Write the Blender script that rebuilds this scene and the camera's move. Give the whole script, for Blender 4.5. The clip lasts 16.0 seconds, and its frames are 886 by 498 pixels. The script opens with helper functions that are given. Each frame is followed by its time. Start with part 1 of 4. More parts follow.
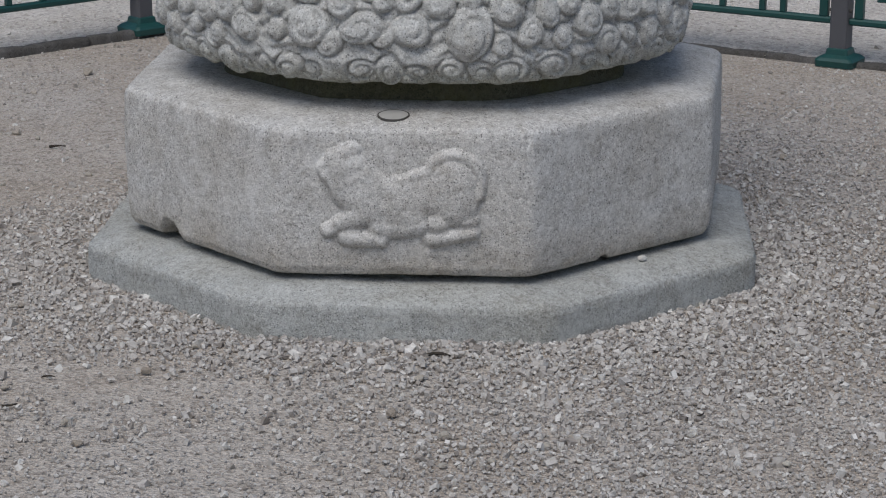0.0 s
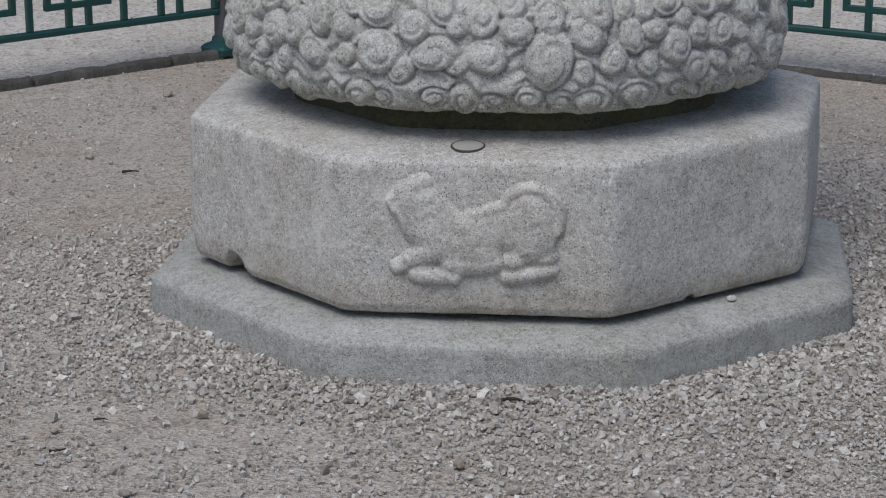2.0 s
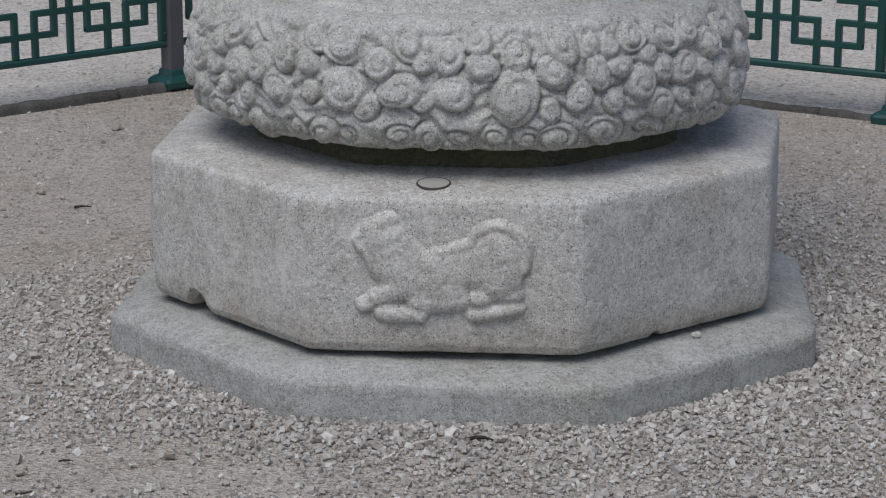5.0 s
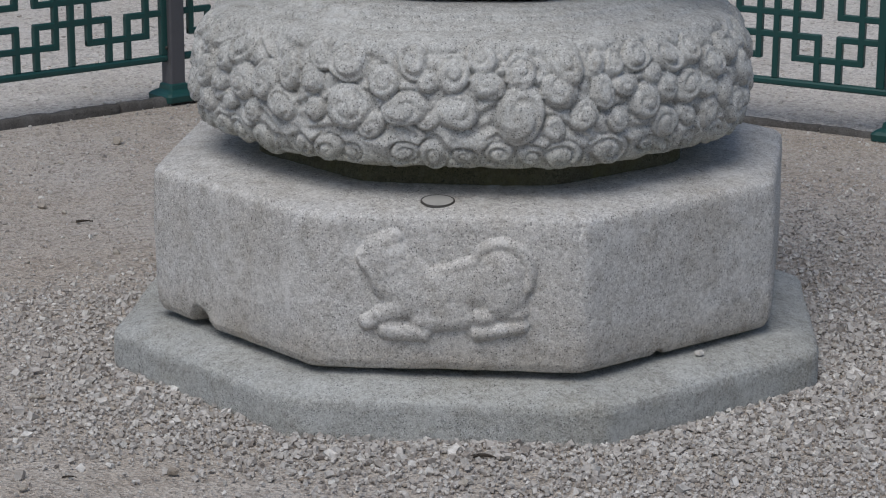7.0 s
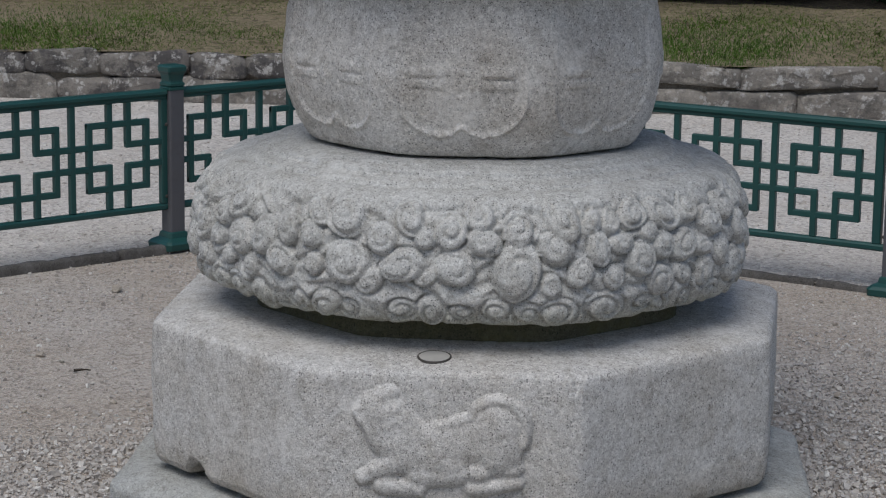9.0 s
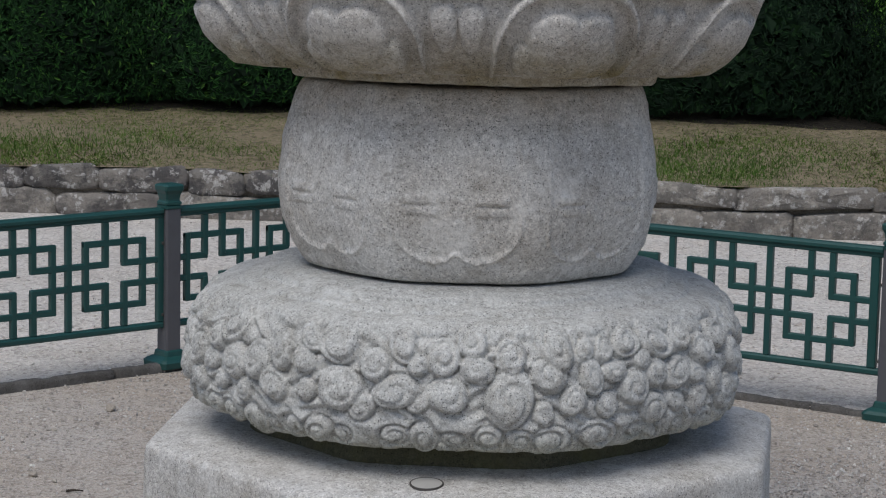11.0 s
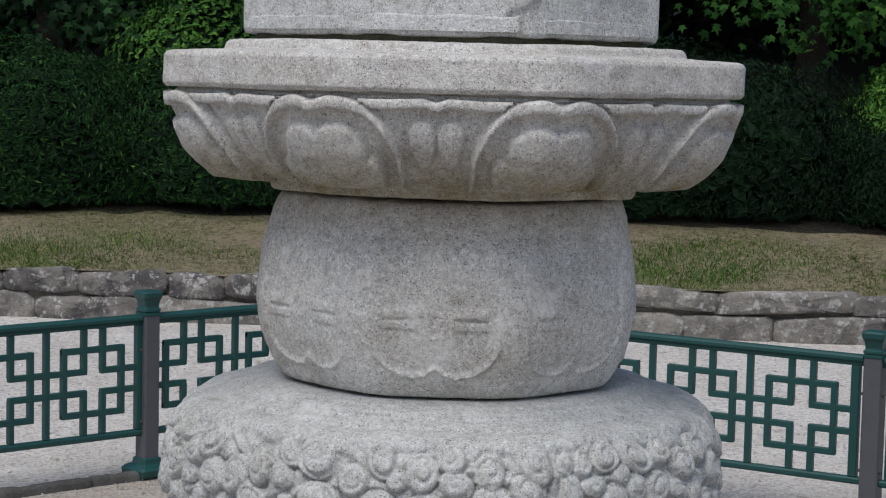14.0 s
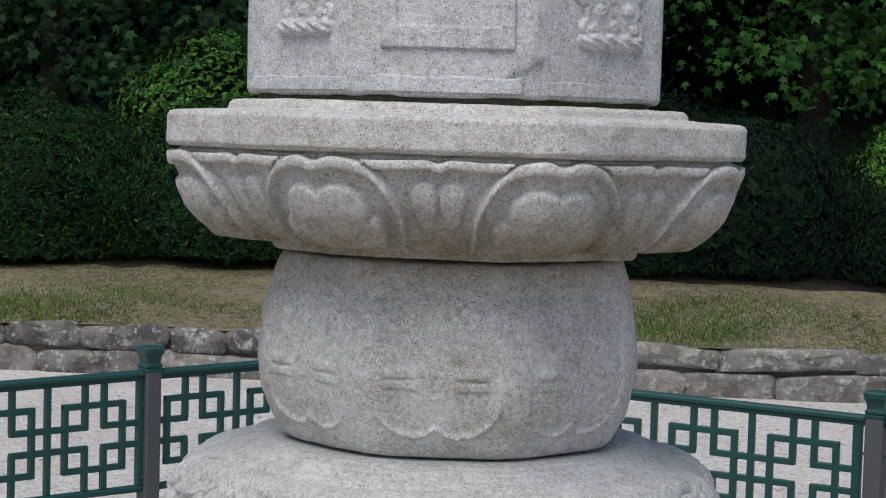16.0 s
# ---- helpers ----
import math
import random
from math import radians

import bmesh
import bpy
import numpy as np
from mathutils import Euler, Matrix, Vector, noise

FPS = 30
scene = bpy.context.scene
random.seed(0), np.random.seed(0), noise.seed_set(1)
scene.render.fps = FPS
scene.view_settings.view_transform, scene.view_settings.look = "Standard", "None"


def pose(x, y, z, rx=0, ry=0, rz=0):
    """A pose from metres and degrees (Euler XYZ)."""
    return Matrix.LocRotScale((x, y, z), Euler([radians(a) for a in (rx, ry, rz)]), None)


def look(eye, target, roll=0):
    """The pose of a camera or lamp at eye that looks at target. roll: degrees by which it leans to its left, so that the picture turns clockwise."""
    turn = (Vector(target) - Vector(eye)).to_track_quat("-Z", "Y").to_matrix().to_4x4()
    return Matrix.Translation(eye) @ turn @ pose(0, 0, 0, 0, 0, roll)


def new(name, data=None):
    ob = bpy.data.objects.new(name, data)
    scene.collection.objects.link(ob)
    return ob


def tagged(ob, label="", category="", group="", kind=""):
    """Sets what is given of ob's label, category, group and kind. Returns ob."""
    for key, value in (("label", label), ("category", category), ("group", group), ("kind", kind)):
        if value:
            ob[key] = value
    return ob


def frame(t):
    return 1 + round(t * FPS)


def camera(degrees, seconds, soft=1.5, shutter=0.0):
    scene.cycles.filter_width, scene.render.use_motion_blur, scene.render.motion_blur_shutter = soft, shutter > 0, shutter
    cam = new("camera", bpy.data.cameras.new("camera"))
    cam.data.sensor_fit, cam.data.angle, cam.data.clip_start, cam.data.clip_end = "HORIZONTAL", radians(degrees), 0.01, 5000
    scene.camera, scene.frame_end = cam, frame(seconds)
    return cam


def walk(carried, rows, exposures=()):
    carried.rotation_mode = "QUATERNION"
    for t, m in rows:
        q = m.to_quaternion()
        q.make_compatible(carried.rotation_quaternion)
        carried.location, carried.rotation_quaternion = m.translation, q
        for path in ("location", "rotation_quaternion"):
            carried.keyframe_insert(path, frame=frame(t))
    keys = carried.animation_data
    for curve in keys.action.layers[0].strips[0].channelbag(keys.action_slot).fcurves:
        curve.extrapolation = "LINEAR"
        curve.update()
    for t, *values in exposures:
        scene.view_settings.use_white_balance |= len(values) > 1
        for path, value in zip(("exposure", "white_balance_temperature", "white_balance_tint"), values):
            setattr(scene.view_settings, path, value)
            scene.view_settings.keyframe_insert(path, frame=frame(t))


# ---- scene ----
cam = camera(22.0, 16.0, soft=1.15)
PATH = [
    (0, (0.43, -5.714, 1.645), (0.299, -3.797, 1.092), 0.0),
    (0.5, (0.399, -5.572, 1.619), (0.271, -3.653, 1.07), 0.1),
    (1, (0.388, -5.543, 1.614), (0.258, -3.623, 1.07), -0.4),
    (1.5, (0.42, -5.5, 1.626), (0.277, -3.58, 1.086), -0.6),
    (2, (0.485, -5.425, 1.618), (0.257, -3.513, 1.077), -0.3),
    (2.5, (0.416, -5.42, 1.633), (0.224, -3.507, 1.082), -1.1),
    (3, (0.403, -5.407, 1.634), (0.245, -3.489, 1.091), -1.9),
    (3.5, (0.414, -5.387, 1.631), (0.249, -3.467, 1.095), -1.4),
    (4, (0.392, -5.312, 1.612), (0.229, -3.389, 1.085), -0.9),
    (4.2, (0.399, -5.386, 1.63), (0.234, -3.464, 1.105), -0.6),
    (6.5, (0.379, -5.417, 1.643), (0.218, -3.49, 1.131), 0.3),
    (7, (0.375, -5.411, 1.65), (0.216, -3.483, 1.141), 0.3),
    (7.5, (0.372, -5.419, 1.662), (0.214, -3.485, 1.177), 0.5),
    (8, (0.375, -5.423, 1.67), (0.217, -3.479, 1.224), 0.9),
    (8.5, (0.379, -5.427, 1.674), (0.219, -3.479, 1.252), 0.8),
    (9, (0.379, -5.427, 1.686), (0.218, -3.471, 1.298), 0.8),
    (9.2, (0.374, -5.416, 1.686), (0.214, -3.458, 1.312), 0.9),
    (11.5, (0.392, -5.432, 1.728), (0.231, -3.457, 1.457), 1.3),
    (12, (0.391, -5.418, 1.73), (0.236, -3.44, 1.479), 1.4),
    (12.5, (0.391, -5.407, 1.735), (0.24, -3.427, 1.492), 1.3),
    (13, (0.389, -5.408, 1.743), (0.241, -3.427, 1.512), 1.3),
    (13.5, (0.393, -5.415, 1.753), (0.244, -3.432, 1.534), 1.3),
    (14, (0.393, -5.413, 1.758), (0.244, -3.429, 1.551), 1.3),
    (14.5, (0.391, -5.412, 1.759), (0.241, -3.427, 1.565), 1.3),
    (15, (0.394, -5.415, 1.762), (0.242, -3.429, 1.576), 1.5),
    (15.5, (0.397, -5.424, 1.77), (0.245, -3.438, 1.595), 1.6),
    (16, (0.396, -5.421, 1.776), (0.243, -3.433, 1.615), 1.6),
]
walk(cam, [(t, look(eye, target, roll)) for t, eye, target, roll in PATH],
     exposures=[(0, -0.31), (7, -0.33), (9, -0.33), (11.5, -0.15), (12.5, -0.07), (14, -0.03), (16, 0.06)])

# ---------------------------------------------------------------- light
world = bpy.data.worlds.new("world")
scene.world = world
world.use_nodes = True
wn = world.node_tree
sky = wn.nodes.new("ShaderNodeTexSky")
sky.sky_type, sky.sun_disc = "NISHITA", False
SUN_EL, SUN_ROT = 61, 197
sky.sun_elevation, sky.sun_rotation = radians(SUN_EL), radians(SUN_ROT)
sky.air_density, sky.dust_density, sky.ozone_density = 1.0, 1.9, 1.0
wn.links.new(sky.outputs[0], wn.nodes["Background"].inputs[0])
wn.nodes["Background"].inputs[1].default_value = 0.12
sun = new("sun", bpy.data.lights.new("sun", "SUN"))
sun.data.energy, sun.data.angle, sun.data.color = 2.2, radians(38), (0.975, 0.965, 0.935)
el, az = radians(SUN_EL), radians(SUN_ROT)
sun.matrix_world = look((math.sin(az) * math.cos(el) * 30, math.cos(az) * math.cos(el) * 30, math.sin(el) * 30), (0, 0, 0))


# ---------------------------------------------------------------- materials
def material(name, rough=0.9, metal=0.0):
    m = bpy.data.materials.new(name)
    m.use_nodes = True
    b = m.node_tree.nodes["Principled BSDF"]
    b.inputs["Roughness"].default_value = rough
    b.inputs["Metallic"].default_value = metal
    b.inputs["Specular IOR Level"].default_value = 0.3
    return m, m.node_tree, b


def node(tree, kind, **inputs):
    n = tree.nodes.new(kind)
    for k, v in inputs.items():
        n.inputs[k.replace("_", " ")].default_value = v
    return n


def noise_tex(tree, vec, scale, detail=4.0, rough=0.6):
    n = node(tree, "ShaderNodeTexNoise", Scale=scale, Detail=detail, Roughness=rough)
    tree.links.new(vec, n.inputs["Vector"])
    return n.outputs["Fac"]


def ramp(tree, fac, stops):
    r = tree.nodes.new("ShaderNodeValToRGB")
    while len(r.color_ramp.elements) < len(stops):
        r.color_ramp.elements.new(0.5)
    for e, (p, c) in zip(r.color_ramp.elements, stops):
        e.position = p
        e.color = (*c, 1) if len(c) == 3 else (c[0], c[0], c[0], 1)
    tree.links.new(fac, r.inputs[0])
    return r.outputs[0]


def mix(tree, fac, a, b, mode="MIX"):
    n = tree.nodes.new("ShaderNodeMix")
    n.data_type, n.blend_type = "RGBA", mode
    for sock, v in ((n.inputs[0], fac), (n.inputs[6], a), (n.inputs[7], b)):
        if isinstance(v, (int, float)):
            sock.default_value = v
        elif isinstance(v, tuple):
            sock.default_value = (*v, 1)
        else:
            tree.links.new(v, sock)
    return n.outputs[2]


def math_node(tree, op, a, b):
    n = tree.nodes.new("ShaderNodeMath")
    n.operation = op
    for sock, v in ((n.inputs[0], a), (n.inputs[1], b)):
        if isinstance(v, (int, float)):
            sock.default_value = v
        else:
            tree.links.new(v, sock)
    return n.outputs[0]


def bump(tree, bsdf, height, strength, dist, prior=None):
    n = node(tree, "ShaderNodeBump", Strength=strength, Distance=dist)
    tree.links.new(height, n.inputs["Height"])
    if prior:
        tree.links.new(prior, n.inputs["Normal"])
    tree.links.new(n.outputs[0], bsdf.inputs["Normal"])
    return n.outputs[0]


def coords(tree):
    return tree.nodes.new("ShaderNodeTexCoord").outputs["Object"]


def granite(name, base, dark, stain, stain_amount, moss=0.0, coarse=1.0, run=None):
    """Speckled granite: pale ground, dark mica flecks, pale feldspar, large soft stains."""
    m, t, b = material(name, 0.92)
    v = coords(t)
    broad = noise_tex(t, v, 3.2, 6, 0.62)
    mid = noise_tex(t, v, 22, 5, 0.65)
    grain = noise_tex(t, v, 300 * coarse, 3, 0.75)
    vor = node(t, "ShaderNodeTexVoronoi", Scale=270 * coarse, Randomness=1.0)
    t.links.new(v, vor.inputs["Vector"])
    cell = t.nodes.new("ShaderNodeSeparateColor")
    t.links.new(vor.outputs["Color"], cell.inputs[0])
    light = tuple(min(1, c * 1.38) for c in base)
    low = tuple(c * 0.60 for c in base)
    pit = noise_tex(t, v, 85 * coarse, 4, 0.72)
    c = mix(t, ramp(t, grain, [(0.32, (0,)), (0.7, (1,))]), low, light)
    fleck = ramp(t, cell.outputs[0], [(0.0, (1.0,)), (0.09, (0.9,)), (0.13, (0,)), (1, (0,))])
    core = ramp(t, vor.outputs["Distance"], [(0.0, (1,)), (0.34, (0.9,)), (0.52, (0,))])
    c = mix(t, math_node(t, "MULTIPLY", fleck, core), c, tuple(x * 0.6 for x in dark))
    c = mix(t, ramp(t, cell.outputs[1], [(0.0, (0,)), (0.82, (0,)), (0.92, (0.5,)), (1, (0.6,))]), c, tuple(min(1, x * 1.5) for x in base))
    c = mix(t, math_node(t, "MULTIPLY", ramp(t, broad, [(0.42, (0,)), (0.72, (1,))]), stain_amount), c, stain, "MULTIPLY")
    c = mix(t, math_node(t, "MULTIPLY", ramp(t, mid, [(0.46, (0,)), (0.72, (1,))]), 0.75), c, (0.70, 0.675, 0.64), "MULTIPLY")
    patchy = noise_tex(t, v, 8.5, 5, 0.7)
    c = mix(t, ramp(t, patchy, [(0.52, (0,)), (0.68, (0.55,))]), c, tuple(min(1, x * 1.32) for x in base))
    if moss:
        g = noise_tex(t, v, 9, 6, 0.7)
        c = mix(t, math_node(t, "MULTIPLY", ramp(t, g, [(0.46, (0,)), (0.68, (1,))]), moss), c, (0.13, 0.125, 0.06))
    c = mix(t, ramp(t, pit, [(0.36, (0.75,)), (0.5, (0,))]), c, (0.66, 0.65, 0.64), "MULTIPLY")
    c = mix(t, ramp(t, pit, [(0.55, (0,)), (0.72, (0.45,))]), c, light)
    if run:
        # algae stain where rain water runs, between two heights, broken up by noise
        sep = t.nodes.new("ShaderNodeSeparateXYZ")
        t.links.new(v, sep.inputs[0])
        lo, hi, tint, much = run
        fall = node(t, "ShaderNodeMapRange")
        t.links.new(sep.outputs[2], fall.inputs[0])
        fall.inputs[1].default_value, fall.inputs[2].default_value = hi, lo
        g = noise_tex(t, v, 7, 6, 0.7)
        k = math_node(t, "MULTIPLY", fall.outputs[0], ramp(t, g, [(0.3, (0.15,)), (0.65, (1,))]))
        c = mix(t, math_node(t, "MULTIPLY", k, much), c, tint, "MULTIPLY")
    t.links.new(c, b.inputs["Base Color"])
    n0 = bump(t, b, mid, 0.45, 0.008)
    n1 = bump(t, b, pit, 0.5, 0.005, n0)
    n2 = bump(t, b, grain, 0.8, 0.003, n1)
    bump(t, b, vor.outputs["Distance"], 0.25, 0.002, n2)
    return m


def gravel_ground(name, a, b_, dark, scale=1.0):
    m, t, b = material(name, 0.97)
    v = coords(t)
    broad = noise_tex(t, v, 1.3, 5, 0.6)
    mid = noise_tex(t, v, 14, 6, 0.7)
    vor = node(t, "ShaderNodeTexVoronoi", Scale=95 * scale, Randomness=1.0)
    t.links.new(v, vor.inputs["Vector"])
    vor2 = node(t, "ShaderNodeTexVoronoi", Scale=230 * scale, Randomness=1.0)
    t.links.new(v, vor2.inputs["Vector"])
    sep = t.nodes.new("ShaderNodeSeparateColor")
    t.links.new(vor2.outputs["Color"], sep.inputs[0])
    sep1 = t.nodes.new("ShaderNodeSeparateColor")
    t.links.new(vor.outputs["Color"], sep1.inputs[0])
    c = mix(t, ramp(t, broad, [(0.40, (0,)), (0.60, (1,))]), a, b_)
    c = mix(t, ramp(t, sep.outputs[0], [(0, (0.0,)), (0.55, (0.0,)), (1, (0.75,))]), c, tuple(min(1, x * 1.35) for x in a))
    c = mix(t, ramp(t, sep1.outputs[1], [(0, (0.75,)), (0.14, (0.6,)), (0.34, (0,)), (1, (0,))]), c, dark)
    c = mix(t, math_node(t, "MULTIPLY", ramp(t, mid, [(0.45, (0,)), (0.75, (1,))]), 0.55), c, (0.66, 0.63, 0.6), "MULTIPLY")
    t.links.new(c, b.inputs["Base Color"])
    n1 = bump(t, b, mid, 0.6, 0.012)
    n2 = bump(t, b, vor.outputs["Distance"], 0.8, 0.008, n1)
    bump(t, b, vor2.outputs["Distance"], 0.6, 0.004, n2)
    return m


def pieces_mat(name, stops, rough=0.95, per_object=False, scale=60.0, relief=0.5):
    """Loose pieces of one kind, each with a tone of its own."""
    m, t, b = material(name, rough)
    v = coords(t)
    if per_object:
        r = t.nodes.new("ShaderNodeObjectInfo").outputs["Random"]
    else:
        r = t.nodes.new("ShaderNodeNewGeometry").outputs["Random Per Island"]
    c = ramp(t, r, stops)
    n = noise_tex(t, v, scale, 5, 0.7)
    c = mix(t, ramp(t, n, [(0.35, (0,)), (0.7, (1,))]), c, mix(t, 1.0, c, (0.62, 0.6, 0.57), "MULTIPLY"))
    t.links.new(c, b.inputs["Base Color"])
    bump(t, b, n, relief, 0.3 / scale)
    return m


def paint_metal(name, color, rough, wear):
    m, t, b = material(name, rough)
    v = coords(t)
    n = noise_tex(t, v, 9, 6, 0.7)
    f = noise_tex(t, v, 120, 3, 0.6)
    c = mix(t, math_node(t, "MULTIPLY", ramp(t, n, [(0.5, (0,)), (0.75, (1,))]), 0.5), color, wear)
    t.links.new(c, b.inputs["Base Color"])
    b.inputs["Specular IOR Level"].default_value = 0.45
    bump(t, b, f, 0.12, 0.001)
    return m


def leaf_mat(name, stops):
    m, t, b = material(name, 0.75)
    b.inputs["Specular IOR Level"].default_value = 0.12
    r = t.nodes.new("ShaderNodeNewGeometry").outputs["Random Per Island"]
    v = coords(t)
    n = noise_tex(t, v, 1.7, 4, 0.6)
    c = mix(t, ramp(t, n, [(0.35, (0,)), (0.68, (0.8,))]), ramp(t, r, stops), mix(t, 1.0, ramp(t, r, stops), (0.5, 0.6, 0.45), "MULTIPLY"))
    t.links.new(c, b.inputs["Base Color"])
    b.inputs["Subsurface Weight"].default_value = 0.0
    return m


M_PLINTH = granite("granite_plinth", (0.44, 0.448, 0.435), (0.13, 0.135, 0.14), (0.78, 0.74, 0.66), 0.6, coarse=1.1)
M_BASE = granite("granite_base", (0.565, 0.555, 0.54), (0.17, 0.17, 0.17), (0.82, 0.78, 0.72), 0.6, run=(0.145, 0.235, (0.74, 0.66, 0.56), 0.75))
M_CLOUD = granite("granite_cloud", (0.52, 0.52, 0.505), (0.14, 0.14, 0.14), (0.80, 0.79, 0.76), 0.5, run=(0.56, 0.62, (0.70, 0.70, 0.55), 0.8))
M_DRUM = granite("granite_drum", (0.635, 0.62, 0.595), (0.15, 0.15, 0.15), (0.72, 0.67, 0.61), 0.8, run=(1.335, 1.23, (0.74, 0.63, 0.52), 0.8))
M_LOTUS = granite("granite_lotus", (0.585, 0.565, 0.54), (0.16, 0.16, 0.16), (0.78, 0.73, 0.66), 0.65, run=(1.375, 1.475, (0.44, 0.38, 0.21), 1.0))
M_BODY = granite("granite_body", (0.565, 0.565, 0.56), (0.15, 0.15, 0.15), (0.84, 0.83, 0.8), 0.5)
# mossy stone, its base colour lowered further to paint the shade in the gaps
M_MOSSY_SHADE = granite("granite_mossy_shade", (0.12, 0.115, 0.08), (0.05, 0.05, 0.04), (0.6, 0.6, 0.4), 0.7, moss=0.8)
M_GRAVEL = gravel_ground("gravel", (0.475, 0.435, 0.395), (0.41, 0.355, 0.30), (0.24, 0.21, 0.18))
M_COURT = gravel_ground("fine_gravel", (0.575, 0.545, 0.51), (0.49, 0.452, 0.41), (0.32, 0.295, 0.27), 0.7)
M_STONES = pieces_mat("gravel_stones", [(0, (0.30, 0.27, 0.245)), (0.15, (0.47, 0.44, 0.415)), (0.75, (0.57, 0.545, 0.52)), (1, (0.74, 0.72, 0.69))])
M_CHIPS = pieces_mat("court_chips", [(0, (0.46, 0.425, 0.39)), (0.5, (0.55, 0.515, 0.48)), (1, (0.70, 0.675, 0.64))])
M_PEBBLE = pieces_mat("pebble", [(0, (0.36, 0.31, 0.26)), (1, (0.6, 0.56, 0.5))], per_object=True)
M_GREEN = paint_metal("green_paint", (0.010, 0.060, 0.056), 0.42, (0.012, 0.042, 0.040))
M_POST = paint_metal("grey_paint", (0.085, 0.085, 0.095), 0.5, (0.06, 0.055, 0.06))
M_KERB = granite("kerb_stone", (0.11, 0.105, 0.10), (0.03, 0.03, 0.03), (0.5, 0.48, 0.45), 0.9)


def wall_stone_mat(name, tones, soot, pale):
    """Weathered fieldstone: warm grey with sooty dark areas, pale lichen spots and broad bleached patches."""
    m, t, b = material(name, 0.95)
    geo = t.nodes.new("ShaderNodeNewGeometry").outputs["Position"]
    r = t.nodes.new("ShaderNodeObjectInfo").outputs["Random"]
    n0 = noise_tex(t, geo, 3.1, 5, 0.6)
    n1 = noise_tex(t, geo, 6.5, 6, 0.68)
    n2 = noise_tex(t, geo, 15, 6, 0.72)
    n3 = noise_tex(t, geo, 70, 4, 0.7)
    spots = node(t, "ShaderNodeTexVoronoi", Scale=17.0, Randomness=1.0)
    t.links.new(geo, spots.inputs["Vector"])
    c = ramp(t, r, [(0, tones[0]), (1, tones[1])])
    c = mix(t, ramp(t, n0, [(0.46, (0,)), (0.56, (pale,))]), c, (0.40, 0.37, 0.325))
    c = mix(t, ramp(t, n1, [(0.47, (0,)), (0.55, (soot,))]), c, (0.060, 0.058, 0.060))
    c = mix(t, ramp(t, n2, [(0.55, (0,)), (0.61, (0.85,))]), c, (0.50, 0.485, 0.465))
    c = mix(t, ramp(t, spots.outputs["Distance"], [(0.0, (0.8,)), (0.16, (0.7,)), (0.22, (0,))]), c, (0.48, 0.47, 0.45))
    c = mix(t, ramp(t, n3, [(0.4, (0,)), (0.75, (0.55,))]), c, (0.12, 0.11, 0.10))
    t.links.new(c, b.inputs["Base Color"])
    p = bump(t, b, n2, 0.8, 0.03)
    bump(t, b, n3, 0.7, 0.01, p)
    return m


M_WALL = wall_stone_mat("wall_stone", ((0.105, 0.098, 0.094), (0.165, 0.15, 0.14)), 0.85, 0.35)
M_WALL_PALE = wall_stone_mat("pale_wall_stone", ((0.20, 0.185, 0.165), (0.30, 0.275, 0.245)), 0.55, 0.75)
M_MORTAR = granite("mortar", (0.20, 0.175, 0.145), (0.08, 0.07, 0.06), (0.5, 0.5, 0.45), 0.8)
M_SOIL = gravel_ground("bank_soil", (0.20, 0.165, 0.11), (0.14, 0.12, 0.07), (0.07, 0.06, 0.035), 0.3)
# leaf litter made near-black: the shade below shrubs and trees is in its colour
M_SHADED_HUMUS = gravel_ground("shaded_leaf_mould", (0.024, 0.02, 0.014), (0.017, 0.015, 0.01), (0.008, 0.007, 0.006), 0.3)
M_GRASS = leaf_mat("grass_blade", [(0, (0.085, 0.125, 0.026)), (0.5, (0.12, 0.18, 0.036)), (1, (0.16, 0.225, 0.05))])
M_STRAW = leaf_mat("dry_blade", [(0, (0.14, 0.12, 0.06)), (0.5, (0.20, 0.17, 0.09)), (1, (0.27, 0.225, 0.13))])
# dark green, with the shade under the trees put into the colour
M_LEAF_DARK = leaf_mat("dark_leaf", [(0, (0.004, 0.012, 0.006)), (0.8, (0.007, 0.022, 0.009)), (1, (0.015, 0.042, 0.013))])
M_LEAF_HEDGE = leaf_mat("hedge_leaf", [(0, (0.006, 0.020, 0.007)), (0.7, (0.013, 0.045, 0.012)), (0.95, (0.024, 0.08, 0.016)), (1, (0.07, 0.15, 0.03))])
M_LEAF_BRIGHT = leaf_mat("bright_leaf", [(0, (0.025, 0.075, 0.014)), (0.6, (0.06, 0.15, 0.025)), (1, (0.11, 0.24, 0.04))])
M_LEAF_MAPLE = leaf_mat("maple_leaf", [(0, (0.016, 0.055, 0.014)), (0.6, (0.04, 0.12, 0.025)), (1, (0.08, 0.20, 0.035))])
M_BARK = granite("bark", (0.035, 0.028, 0.022), (0.015, 0.012, 0.01), (0.6, 0.55, 0.5), 0.7, coarse=0.3)
M_STEEL = paint_metal("dull_metal", (0.42, 0.41, 0.39), 0.5, (0.25, 0.24, 0.22))
M_DARK = paint_metal("dark_metal", (0.05, 0.045, 0.04), 0.6, (0.03, 0.03, 0.03))


# ---------------------------------------------------------------- mesh helpers
def mesh_of(name, verts, faces, mat, smooth=True):
    me = bpy.data.meshes.new(name)
    me.from_pydata(np.asarray(verts, float).tolist(), [], faces if isinstance(faces, list) else faces.tolist())
    me.materials.append(mat)
    if smooth:
        me.polygons.foreach_set("use_smooth", np.ones(len(me.polygons), bool))
    me.update()
    return me


def part(name, mesh, parent=None, label="", m=None):
    ob = new(name, mesh)
    if m is not None:
        ob.matrix_basis = m
    if parent is not None:
        ob.parent = parent
    return tagged(ob, label)


